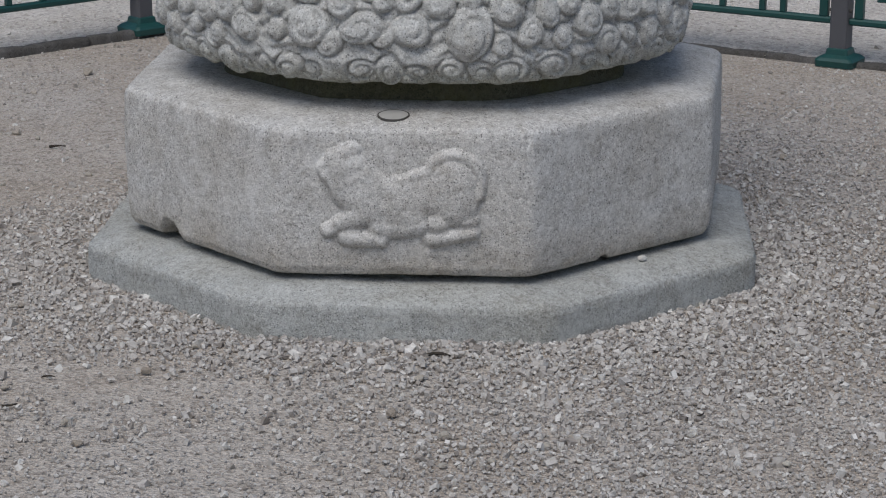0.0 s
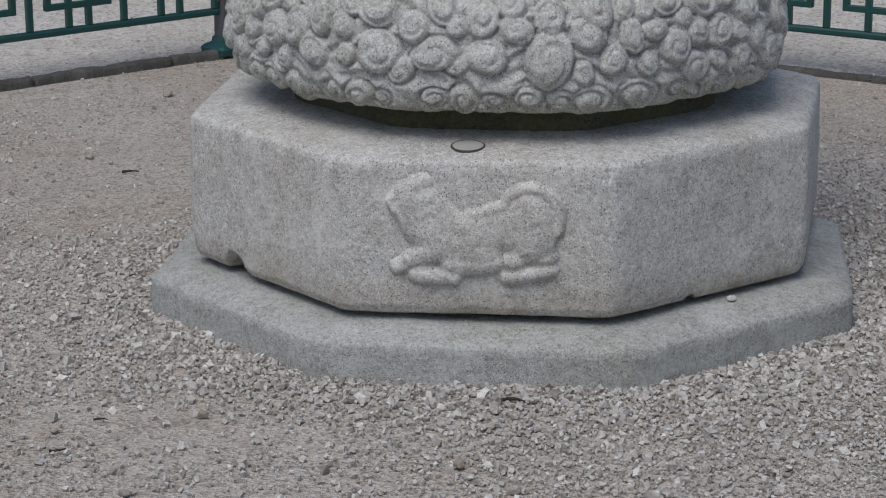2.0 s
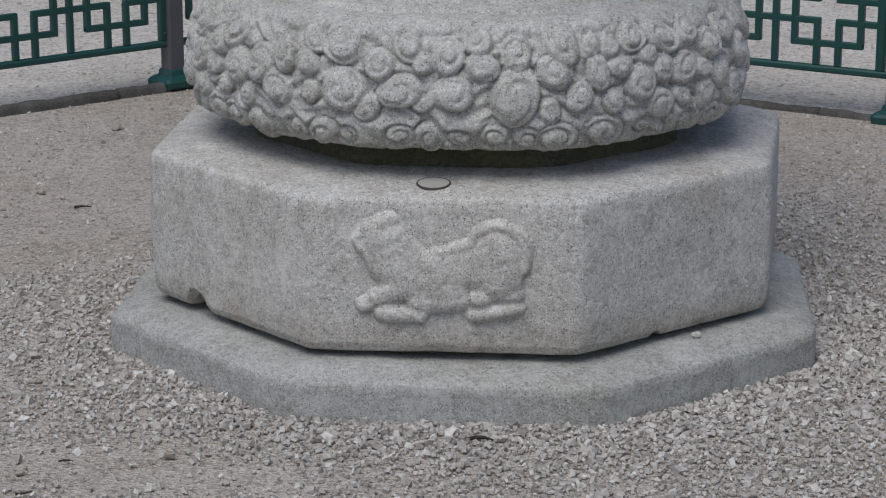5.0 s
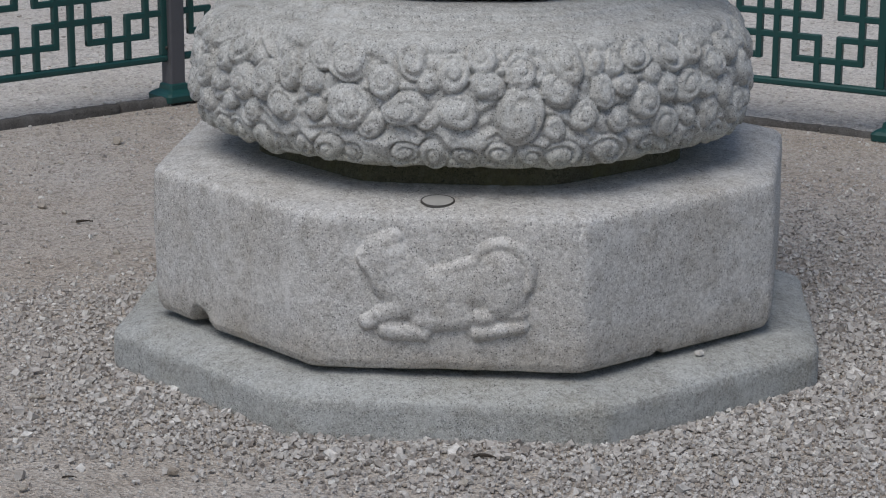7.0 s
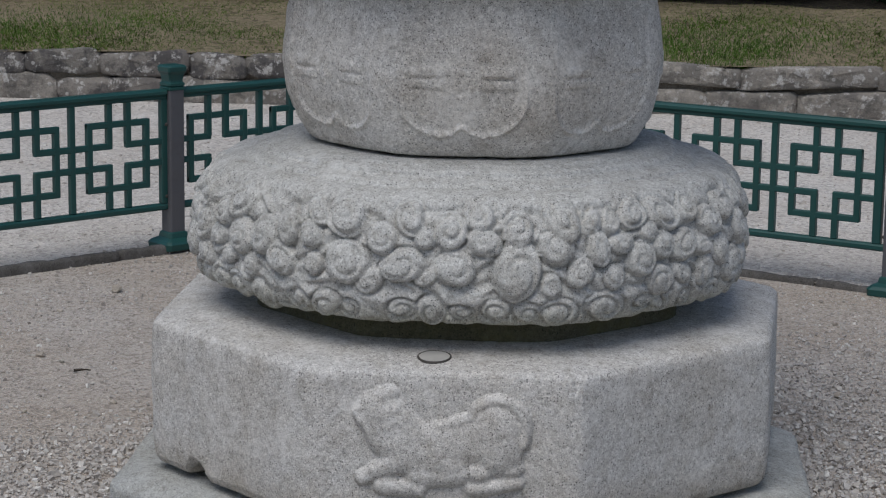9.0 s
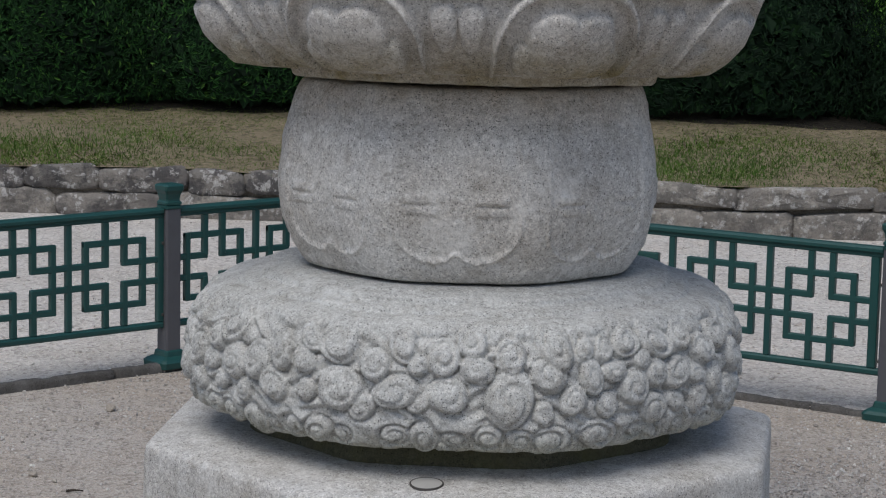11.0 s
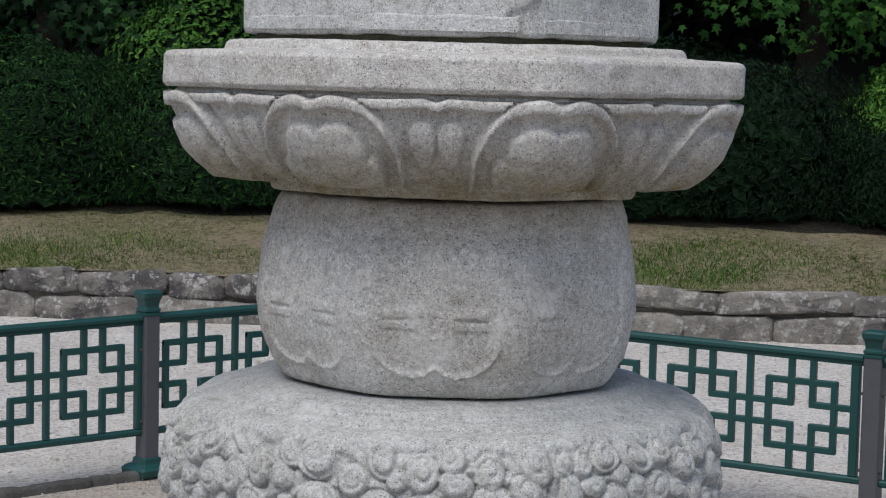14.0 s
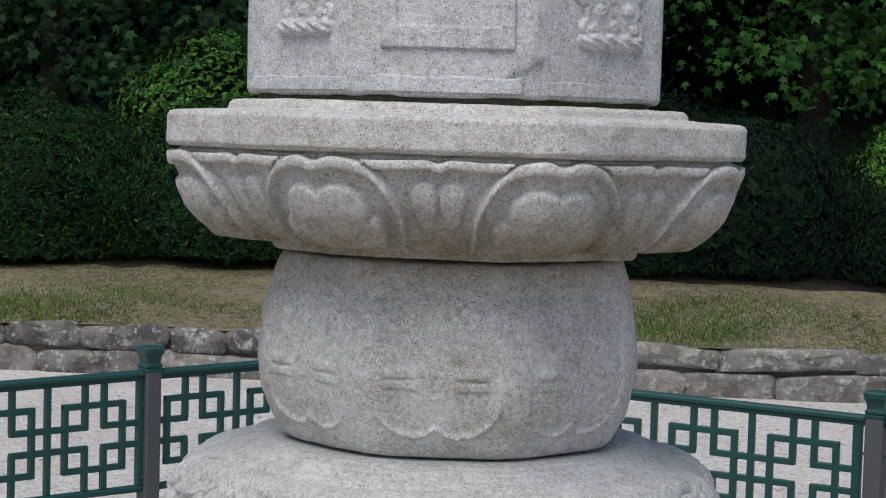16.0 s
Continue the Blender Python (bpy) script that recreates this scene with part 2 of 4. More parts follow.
def thing(name, label, category, group="", kind="", m=None):
    ob = new(name)
    ob.empty_display_size = 0.05
    if m is not None:
        ob.matrix_basis = m
    return tagged(ob, label, category, group, kind)


BOXES = {}


def box(name, sx, sy, sz, mat, bevel=0.003):
    """A bevelled box, centred; alike ones share their mesh."""
    key = (round(sx, 4), round(sy, 4), round(sz, 4), mat.name, bevel)
    if key not in BOXES:
        bm = bmesh.new()
        bmesh.ops.create_cube(bm, size=1)
        bmesh.ops.scale(bm, vec=(sx, sy, sz), verts=bm.verts)
        bmesh.ops.bevel(bm, geom=bm.edges[:], offset=bevel, segments=1, affect="EDGES")
        me = bpy.data.meshes.new(name)
        bm.to_mesh(me)
        bm.free()
        me.materials.append(mat)
        BOXES[key] = me
    return BOXES[key]


def rough_noise(p, scale, seed=0.0, octaves=3):
    """Smooth noise at many points, summed from sines with turned axes."""
    rng = np.random.default_rng(int(seed * 1000) + 7)
    out = np.zeros(len(p))
    amp, total = 1.0, 0.0
    for o in range(octaves):
        for k in range(5):
            d = rng.normal(size=3)
            d /= np.linalg.norm(d)
            warp = np.sin(p @ rng.normal(size=3) * scale * 0.7 + rng.uniform(0, 6.28))
            out += amp * np.sin(p @ d * scale + rng.uniform(0, 6.28) + 1.3 * warp) / 5
        total += amp
        amp *= 0.5
        scale *= 2.1
    return out / total


def octagon(theta, sharp):
    """Radius of an octagon of apothem 1 with one face towards -y; sharp rounds the corners."""
    k = np.arange(8) * math.pi / 4 - math.pi / 2
    c = np.maximum(0, np.cos(theta[:, None] - k[None, :]))
    return (c ** sharp).sum(1) ** (-1 / sharp)


def resample(profile, step):
    """Points along a polyline of (radius, z) at about equal steps, corners kept."""
    out = []
    for (r0, z0), (r1, z1) in zip(profile, profile[1:]):
        n = max(1, int(math.hypot(r1 - r0, z1 - z0) / step + 0.5))
        out += [(r0 + (r1 - r0) * i / n, z0 + (z1 - z0) * i / n) for i in range(n)]
    return np.array(out + [profile[-1]])


def smooth_profile(profile, rounds=1):
    p = [tuple(q) for q in profile]
    for _ in range(rounds):
        q = [p[0]]
        for a, b in zip(p, p[1:]):
            q += [(a[0] * .75 + b[0] * .25, a[1] * .75 + b[1] * .25), (a[0] * .25 + b[0] * .75, a[1] * .25 + b[1] * .75)]
        p = q + [p[-1]]
    return p


def turned(name, profile, count, sharp, mat, carve=None, wide=1.0, step=0.006, worn=0.003, seed=0.0, slant=0.0, shift=0.0):
    """An octagonal stone: a profile carried round, carved along its normals and worn."""
    prof = resample(profile, step)
    # the front half is cut finely, the back more coarsely
    q = 2 * math.pi / count
    back = np.linspace(math.radians(100), math.radians(260), count // 7)
    theta = np.concatenate([np.arange(-math.radians(100), math.radians(100) - q / 2, q), back]) - math.pi / 2
    count = len(theta)
    oc = octagon(theta, sharp)
    d = np.gradient(prof, axis=0)
    nrm = np.stack([d[:, 1], -d[:, 0]], 1)
    nrm /= np.linalg.norm(nrm, axis=1, keepdims=True) + 1e-9
    R, Z = np.repeat(prof[:, 0], count), np.repeat(prof[:, 1], count)
    NR, NZ = np.repeat(nrm[:, 0], count), np.repeat(nrm[:, 1], count)
    T, O = np.tile(theta, len(prof)), np.tile(oc, len(prof))
    S = np.repeat(np.linspace(0, 1, len(prof)), count)
    P = np.stack([np.cos(T) * R * O, np.sin(T) * R * O, Z], 1)
    h = worn * rough_noise(P, 9.0, seed) + worn * 0.45 * rough_noise(P, 60.0, seed + 1, 2)
    if carve is not None:
        h = h + carve(T, R * O, Z, S)
    R2, Z2 = R * O + NR * h, Z + NZ * h
    P = np.stack([np.cos(T) * R2 * wide, np.sin(T) * R2, Z2], 1)
    P[:, 0] += slant * np.clip(P[:, 1] + 0.28, 0, 0.6) * np.clip(P[:, 0] / 0.5, 0, 1) + shift
    m = len(prof)
    i, j = np.meshgrid(np.arange(m - 1), np.arange(count), indexing="ij")
    a, b = i * count + j, i * count + (j + 1) % count
    F = np.stack([a, b, b + count, a + count], -1).reshape(-1, 4)
    faces = F.tolist()
    P = np.vstack([P, [[0, 0, prof[0, 1]], [0, 0, prof[-1, 1]]]])
    lo, hi = len(P) - 2, len(P) - 1
    faces += [[lo, (k + 1) % count, k] for k in range(count)]
    top = (m - 1) * count
    faces += [[hi, top + k, top + (k + 1) % count] for k in range(count)]
    return mesh_of(name, P, faces, mat)


def relief(name, face, apothem, u0, u1, z0, z1, step, height, mat, sink=0.004, soften=0):
    """A carved figure on a flat face: rises where height is positive, stays inside the stone elsewhere."""
    nu, nz = int((u1 - u0) / step) + 1, int((z1 - z0) / step) + 1
    U, Zg = np.meshgrid(np.linspace(u0, u1, nu), np.linspace(z0, z1, nz))
    U, Zg = U.ravel(), Zg.ravel()
    H = height(U, Zg).reshape(nz, nu)
    for _ in range(soften):
        H = (H + np.roll(H, 1, 0) + np.roll(H, -1, 0) + np.roll(H, 1, 1) + np.roll(H, -1, 1)) / 5
    H = H.ravel()
    H = np.where(H > 0.0008, H, 0)
    P3 = np.stack([U, Zg, U * 0], 1)
    H = np.where(H > 0, H + 0.0012 * rough_noise(P3, 90.0, 5.0, 2), 0) - sink
    r = apothem + H
    c, s = math.cos(face), math.sin(face)
    P = np.stack([c * r - s * U, s * r + c * U, Zg], 1)
    i, j = np.meshgrid(np.arange(nz - 1), np.arange(nu - 1), indexing="ij")
    a = (i * nu + j).ravel()
    F = np.stack([a, a + 1, a + nu + 1, a + nu], 1)
    keep = (H[F] > -sink + 1e-6).any(1)
    used = np.unique(F[keep])
    back = np.zeros(len(P), int)
    back[used] = np.arange(len(used))
    return mesh_of(name, P[used], back[F[keep]], mat)


def capsule(U, Z, ax, az, bx, bz, ra, rb, h):
    """A rounded ridge from a to b."""
    dx, dz = bx - ax, bz - az
    k = np.clip(((U - ax) * dx + (Z - az) * dz) / max(dx * dx + dz * dz, 1e-9), 0, 1)
    d = np.hypot(U - ax - k * dx, Z - az - k * dz)
    r = ra + (rb - ra) * k
    return h * np.sqrt(np.clip(1 - (d / r) ** 2, 0, 1))


# ---------------------------------------------------------------- ground
def ground_sheet():
    ys = np.concatenate([[-300, -60, -12], np.arange(-4, 7.3, 0.12), [9, 14, 60, 300]])
    xs = np.concatenate([[-300, -60, -12], np.arange(-4, 4.01, 0.12), [12, 60, 300]])
    X, Y = np.meshgrid(xs, ys)
    P = np.stack([X.ravel(), Y.ravel(), X.ravel() * 0], 1)
    near = (np.abs(P[:, 0]) < 4) & (np.abs(P[:, 1] - 1.5) < 5.6)
    P[:, 2] = np.where(near, 0.006 * rough_noise(P, 3.0, 2.0), 0)
    n, m = len(xs), len(ys)
    i, j = np.meshgrid(np.arange(m - 1), np.arange(n - 1), indexing="ij")
    a = (i * n + j).ravel()
    return mesh_of("ground", P, np.stack([a, a + 1, a + n + 1, a + n], 1), M_GRAVEL)


tagged(new("ground", ground_sheet()), "grey-brown loose gravel ground of the enclosure", "ground", kind="structure")

# the fence: two straight runs that meet at a corner behind the stupa
CORNER = Vector((-0.75, 3.50, 0))
ANG_L, ANG_R = radians(45.7), radians(-26.8)
DIR_L = Vector((math.cos(ANG_L), math.sin(ANG_L), 0))
DIR_R = Vector((math.cos(ANG_R), math.sin(ANG_R), 0))


def court():
    a, b = CORNER - DIR_L * 9, CORNER + DIR_R * 14
    v = [(a.x, a.y, 0.012), (CORNER.x, CORNER.y, 0.012), (b.x, b.y, 0.012), (b.x, 7.2, 0.012), (CORNER.x, 7.2, 0.012), (a.x, 7.2, 0.012)]
    return mesh_of("outer_court", v, [[0, 1, 4, 5], [1, 2, 3, 4]], M_COURT, False)


tagged(new("outer_court", court()), "pale fine gravel court beyond the fence", "ground", kind="structure")


def bank_height(x, y):
    return 0.265 + 0.10 * (y - 7.0) + 0.02 * np.sin(x * 1.7) + 0.015 * np.sin(y * 3.1 + x)


def bank():
    ys = np.concatenate([[6.99, 7.03, 7.08], np.arange(7.14, 9.4, 0.15)])
    xs = np.concatenate([[-60, -20], np.arange(-8, 8.01, 0.2), [20, 60]])
    X, Y = np.meshgrid(xs, ys)
    X, Y = X.ravel(), Y.ravel()
    P = np.stack([X, Y, bank_height(X, Y) + 0.02 * rough_noise(np.stack([X, Y, X * 0], 1), 5.0, 9.0) * np.clip((8.5 - Y) / 0.5, 0, 1)], 1)
    n, m = len(xs), len(ys)
    i, j = np.meshgrid(np.arange(m - 1), np.arange(n - 1), indexing="ij")
    a = (i * n + j).ravel()
    return mesh_of("grass_bank", P, np.stack([a, a + 1, a + n + 1, a + n], 1), M_SOIL)


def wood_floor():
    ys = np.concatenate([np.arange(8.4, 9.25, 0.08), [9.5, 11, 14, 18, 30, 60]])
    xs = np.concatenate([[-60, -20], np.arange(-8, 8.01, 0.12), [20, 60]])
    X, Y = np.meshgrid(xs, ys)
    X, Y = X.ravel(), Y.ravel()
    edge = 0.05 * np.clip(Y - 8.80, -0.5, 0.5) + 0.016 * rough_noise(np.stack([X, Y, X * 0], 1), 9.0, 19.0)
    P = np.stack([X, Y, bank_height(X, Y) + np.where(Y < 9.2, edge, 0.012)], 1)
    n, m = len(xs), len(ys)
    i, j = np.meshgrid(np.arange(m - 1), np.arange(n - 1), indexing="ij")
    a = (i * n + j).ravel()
    return mesh_of("wood_floor", P, np.stack([a, a + 1, a + n + 1, a + n], 1), M_SHADED_HUMUS)


tagged(new("wood_floor", wood_floor()), "leaf mould under the shrubs, darkened in colour for their shade", "ground", kind="structure")
tagged(new("grass_bank", bank()), "sloping bank of thin dry grass and bare soil", "bank", kind="structure")

# ---------------------------------------------------------------- the stupa
stupa = thing("stone_stupa", "weathered pale grey granite octagonal stupa with carved clouds and lotus petals", "stupa")


def plinth_carve(T, R, Z, S):
    P = np.stack([np.cos(T) * R, np.sin(T) * R, Z], 1)
    return -0.004 * np.clip(np.sin(T * 3 + 1) * np.sin(T * 7), 0, 1) + 0.0016 * rough_noise(P, 95.0, 91.0, 3)


PLINTH = [(0.60, -0.06), (0.789, -0.06), (0.789, 0.070), (0.786, 0.083), (0.777, 0.091), (0.735, 0.106), (0.720, 0.110), (0.66, 0.114), (0.60, 0.116), (0.4, 0.117)]
plinth = part("plinth", turned("plinth", PLINTH, 560, 80, M_PLINTH, plinth_carve, wide=1.055, step=0.005, worn=0.004, seed=1), stupa, "grey-green granite octagonal ground slab")

BASE_X = 1.03


def base_carve(T, R, Z, S):
    t2 = np.mod(T + math.pi, 2 * math.pi) - math.pi
    low = R > 0.55
    # a hollow broken out of the lower edge, and lesser chips along it
    roof = 0.122 + 0.056 * np.exp(-((t2 + math.radians(144.5)) / 0.055) ** 4) + 0.022 * np.exp(-((t2 + math.radians(50)) / 0.03) ** 2)
    roof = roof + 0.006 * np.sin(T * 31) * np.sin(T * 12 + 1)
    hollow = np.clip((roof - Z) / 0.010, 0, 1) * low
    P = np.stack([np.cos(T) * R, np.sin(T) * R, Z], 1)
    # a short scar beside one corner, and pecked tool marks
    scar = np.exp(-((t2 + math.radians(68.2)) / 0.008) ** 2 - ((Z - 0.455) / 0.016) ** 2)
    pits = np.clip(rough_noise(P, 170.0, 93.0, 2) - 0.25, 0, 1)
    return -0.030 * hollow - 0.008 * scar - 0.0035 * pits


BASE = [(0.55, 0.127), (0.674, 0.127), (0.690, 0.133), (0.699, 0.150), (0.703, 0.19), (0.704, 0.33), (0.702, 0.455), (0.699, 0.470), (0.690, 0.480),
        (0.66, 0.487), (0.58, 0.497), (0.52, 0.502), (0.3, 0.504)]
base = part("base_stone", turned("base_stone", BASE, 900, 120, M_BASE, base_carve, wide=BASE_X, step=0.005, worn=0.0035, seed=2, slant=0.085, shift=-0.006), stupa, "pale granite octagonal base stone with rounded, chipped edges")


part("bedding", turned("bedding", [(0.3, 0.112), (0.63, 0.112), (0.625, 0.138), (0.3, 0.138)], 200, 40, M_MOSSY_SHADE, wide=1.03, worn=0.004, seed=9), base, "dark packed joint under the base stone")


def lion(U, Z):
    """A crouching beast in low relief, as plain rounded forms."""
    h = np.zeros_like(U)
    wob = 0.002 * np.sin(U * 140 + Z * 90)

    def c(ax, ay, bx, by, ra, rb, mm):
        k = 1 / 2.25
        g = lambda x, y: ((540 + x * k - 797) / 831, 0.483 - (y * k - 8) / 791)
        (a0, a1), (b0, b1) = g(ax, ay), g(bx, by)
        return capsule(U + wob, Z, a0, a1, b0, b1, ra * k / 800, rb * k / 800, 1.2 * mm / 1000)

    for args in ((310, 190, 330, 250, 92, 80, 19), (250, 165, 215, 195, 34, 18, 13), (235, 215, 290, 275, 26, 34, 17), (340, 290, 420, 330, 82, 92, 19),
                 (420, 340, 600, 390, 100, 92, 20), (560, 330, 760, 290, 80, 112, 20), (780, 250, 800, 330, 112, 100, 24), (250, 450, 330, 405, 38, 36, 16), (325, 480, 480, 490, 42, 36, 18), (480, 430, 630, 420, 62, 58, 19), (300, 420, 400, 380, 40, 60, 18), (370, 190, 480, 300, 62, 72, 17), (430, 300, 660, 285, 72, 84, 18), (330, 130, 400, 190, 40, 40, 14), (705, 415, 730, 420, 44, 42, 19),
                 (700, 482, 880, 452, 38, 28, 18), (720, 390, 860, 400, 30, 40, 16), (300, 120, 360, 110, 26, 30, 12)):
        h = np.maximum(h, c(*args))
    path = [(470, 290), (540, 262), (610, 220)] + [(790 + 118 * math.cos(q), 245 - 118 * math.sin(q)) for q in np.linspace(math.radians(158), math.radians(-30), 12)]
    for (x0, y0), (x1, y1) in zip(path, path[1:]):
        h = np.maximum(h, c(x0, y0, x1, y1, 27, 27, 15))
    face = np.minimum(1, h / 0.012)
    curls = rough_noise(np.stack([U, Z, U * 0], 1), 190.0, 71.0, 2)
    head = np.exp(-((U + 0.135) / 0.06) ** 2 - ((Z - 0.385) / 0.06) ** 2)
    return h + face * head * 0.0042 * curls


part("carved_beast", relief("carved_beast", -math.pi / 2, 0.704, -0.25, 0.20, 0.17, 0.475, 0.0022, lion, M_BASE, soften=7), base, "crouching beast in low relief")


def disc_marker():
    v, f, n = [], [], 40
    for k in range(n):
        a = 2 * math.pi * k / n
        for r, z in ((0.038, -0.01), (0.0375, 0.001), (0.0365, 0.002), (0.034, 0.002), (0.0335, 0.0012)):
            v.append((r * math.cos(a) * (1 + 0.02 * math.sin(3 * a)), r * math.sin(a), z))
    for k in range(n):
        for s in range(4):
            p, q = k * 5 + s, (k + 1) % n * 5 + s
            f.append([p, q, q + 1, p + 1])
    return mesh_of("ring", v, f, M_DARK)


def disc_plate():
    n = 40
    v = [(0.034 * math.cos(6.2832 * k / n), 0.034 * math.sin(6.2832 * k / n), 0.0016) for k in range(n)] + [(0, 0, 0.0026)]
    return mesh_of("plate", v, [[k, (k + 1) % n, n] for k in range(n)], M_STEEL)


marker = part("survey_disc", disc_marker(), base, "small round metal survey disc", pose(-0.032, -0.622, 0.4932, 6.4, 0, 0))
part("plate", disc_plate(), marker)

# cloud stone: scrolls on the upper edge, bosses below them, flat curls on the lip: degrees round from the front, height, radius
SCROLLS = [(-50, .797, .048), (-21, .800, .048), (-8, .803, .040), (0, .776, .040), (6, .812, .038), (22, .803, .048), (38, .803, .038), (59, .762, .036), (-55, .760, .034)]
ROUND = [(-28, .752, .032), (-41, .728, .048), (-13.5, .757, .037), (20, .741, .040), (29, .737, .036), (39, .703, .043), (51, .720, .040), (-20, .700, .050), (-9, .698, .046),
         (1, .694, .044), (-36, .687, .043), (-45, .654, .028), (-53, .660, .024), (-27, .686, .027), (12.5, .692, .058), (25, .684, .034), (19, .662, .028), (32.5, .668, .031), (57, .655, .034)]
CURLS = [(-19.5, .600, .026), (-9.5, .603, .033), (2, .596, .028), (15, .600, .036), (40, .604, .026), (52, .604, .028)]
BOSSES = []
brng = random.Random(11)


def boss(deg, z, r, curl):
    BOSSES.append((math.radians(deg) - math.pi / 2, z, r, (0.27 if z > 0.765 else 0.36 if z > 0.63 else 0.34) * r + 0.007, brng.choice((-1, 1)), brng.uniform(0, 6.28), curl, brng.uniform(0.78, 1.28), brng.uniform(0, 3.14)))


for row, curl in ((SCROLLS, 0.9), (ROUND, 0.3), (CURLS, 1.0)):
    for deg, z, r in row:
        boss(deg, z, r, curl)
# the rest of the ring: bosses packed into what is free, larger ones first
for size, tries in ((0.046, 500), (0.038, 900), (0.029, 1800)):
    for _ in range(tries):
        deg, z, r = brng.uniform(-180, 180), brng.uniform(0.648, 0.806), size * brng.uniform(0.85, 1.12)
        if brng.random() < 0.22:
            z = brng.uniform(0.592, 0.606)
        if all(math.hypot((math.radians(deg) - a0 - math.pi / 2 + math.pi) % (2 * math.pi) * 0.65 - math.pi * 0.65, z - z0) > 0.80 * (r + r0) for a0, z0, r0, *_r in BOSSES):
            boss(deg, z, r, 0.9 if z > 0.77 or z < 0.62 else 0.3)


def cloud_carve(T, R, Z, S):
    Q = np.stack([np.cos(T) * R, np.sin(T) * R, Z], 1)
    bend_u, bend_v = 0.011 * rough_noise(Q, 20.0, 43.0, 3), 0.011 * rough_noise(Q, 20.0, 44.0, 3)
    Tm = np.mod(T, 2 * math.pi)
    body = np.clip((Z - 0.553) / 0.008, 0, 1) * np.clip((0.842 - Z) / 0.020, 0, 1) * (R > 0.5)
    # tails of cloud that run between the bosses
    flow = T * 30 + 4.5 * np.sin(Z * 48 + 1.5 * np.sin(T * 11)) + 2 * np.sin(T * 7)
    h = 0.003 + 0.005 * np.sin(flow)
    # the lip is a thick rope with slanting folds
    band = np.exp(-((Z - 0.601) / 0.036) ** 6)
    fold = np.abs(np.sin(T * 21 + 26 * (Z - 0.6) * np.sign(np.sin(T * 5.3)) + 1.1 * np.sin(T * 9)))
    h = h * (1 - band) + (0.010 + 0.009 * fold ** 0.6) * band
    top = np.zeros_like(T)
    for a, z, r, tall, hand, turn, curl, long, tilt in BOSSES:
        da = np.mod(Tm - a + math.pi, 2 * math.pi) - math.pi
        idx = np.nonzero((np.abs(da) < 0.15) & (np.abs(Z - z) < 0.085))[0]
        flat = 1.35 if z < 0.63 else 1.0
        u, v = da[idx] * 0.65 + bend_u[idx], (Z[idx] - z) * flat + bend_v[idx]
        p, q = u * math.cos(tilt) + v * math.sin(tilt), v * math.cos(tilt) - u * math.sin(tilt)
        d = np.hypot(p * long, q / long) / r
        sag = 1 - 0.28 * np.clip(v / r, -1, 1)
        dome = 0.95 * tall * np.clip(1 - d ** 3.0, 0, 1) ** 0.5 * sag
        spiral = np.cos(2 * math.pi * d * 1.55 - hand * np.arctan2(v, u) + turn)
        dome -= 0.0095 * (0.35 + 0.65 * curl) * np.clip(r / 0.04, 0.5, 1.1) * np.clip(spiral, 0, 1) ** 1.3 * (d < 0.97) * np.clip(d * 2.2, 0, 1)
        moat = -0.005 * np.exp(-((d - 1.04) / 0.07) ** 2)
        h[idx] = np.where(d < 1.0, np.where(top[idx] > 0, np.maximum(h[idx], dome), dome + 0.002), h[idx] + moat * (top[idx] == 0))
        top[idx] = np.maximum(top[idx], (d < 1.0) * 1.0)
    P = np.stack([np.cos(T) * R, np.sin(T) * R, Z], 1)
    h = h + 0.0042 * rough_noise(P, 50.0, 41.0, 3) + 0.0016 * rough_noise(P, 190.0, 42.0, 2)
    rim = 0.004 * np.exp(-((Z - 0.846) / 0.004) ** 2)
    return (h - 0.011) * body + rim


CLOUD = smooth_profile([(0.44, 0.560), (0.55, 0.557), (0.592, 0.556), (0.620, 0.570), (0.645, 0.610), (0.656, 0.66), (0.653, 0.72), (0.646, 0.775), (0.628, 0.812), (0.612, 0.831),
                        (0.596, 0.840), (0.560, 0.845), (0.536, 0.847), (0.530, 0.860), (0.500, 0.865), (0.488, 0.868), (0.484, 0.880), (0.45, 0.884), (0.44, 0.889), (0.30, 0.890)], 1)
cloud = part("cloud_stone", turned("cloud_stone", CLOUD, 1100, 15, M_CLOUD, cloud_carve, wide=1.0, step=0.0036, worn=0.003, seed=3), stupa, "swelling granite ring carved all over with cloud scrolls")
part("cushion", turned("cushion", [(0.3, 0.493), (0.500, 0.493), (0.498, 0.52), (0.49, 0.558), (0.3, 0.562)], 240, 30, M_MOSSY_SHADE, worn=0.003, seed=4), cloud, "mossy bedding course, shade of the gap put into its colour")


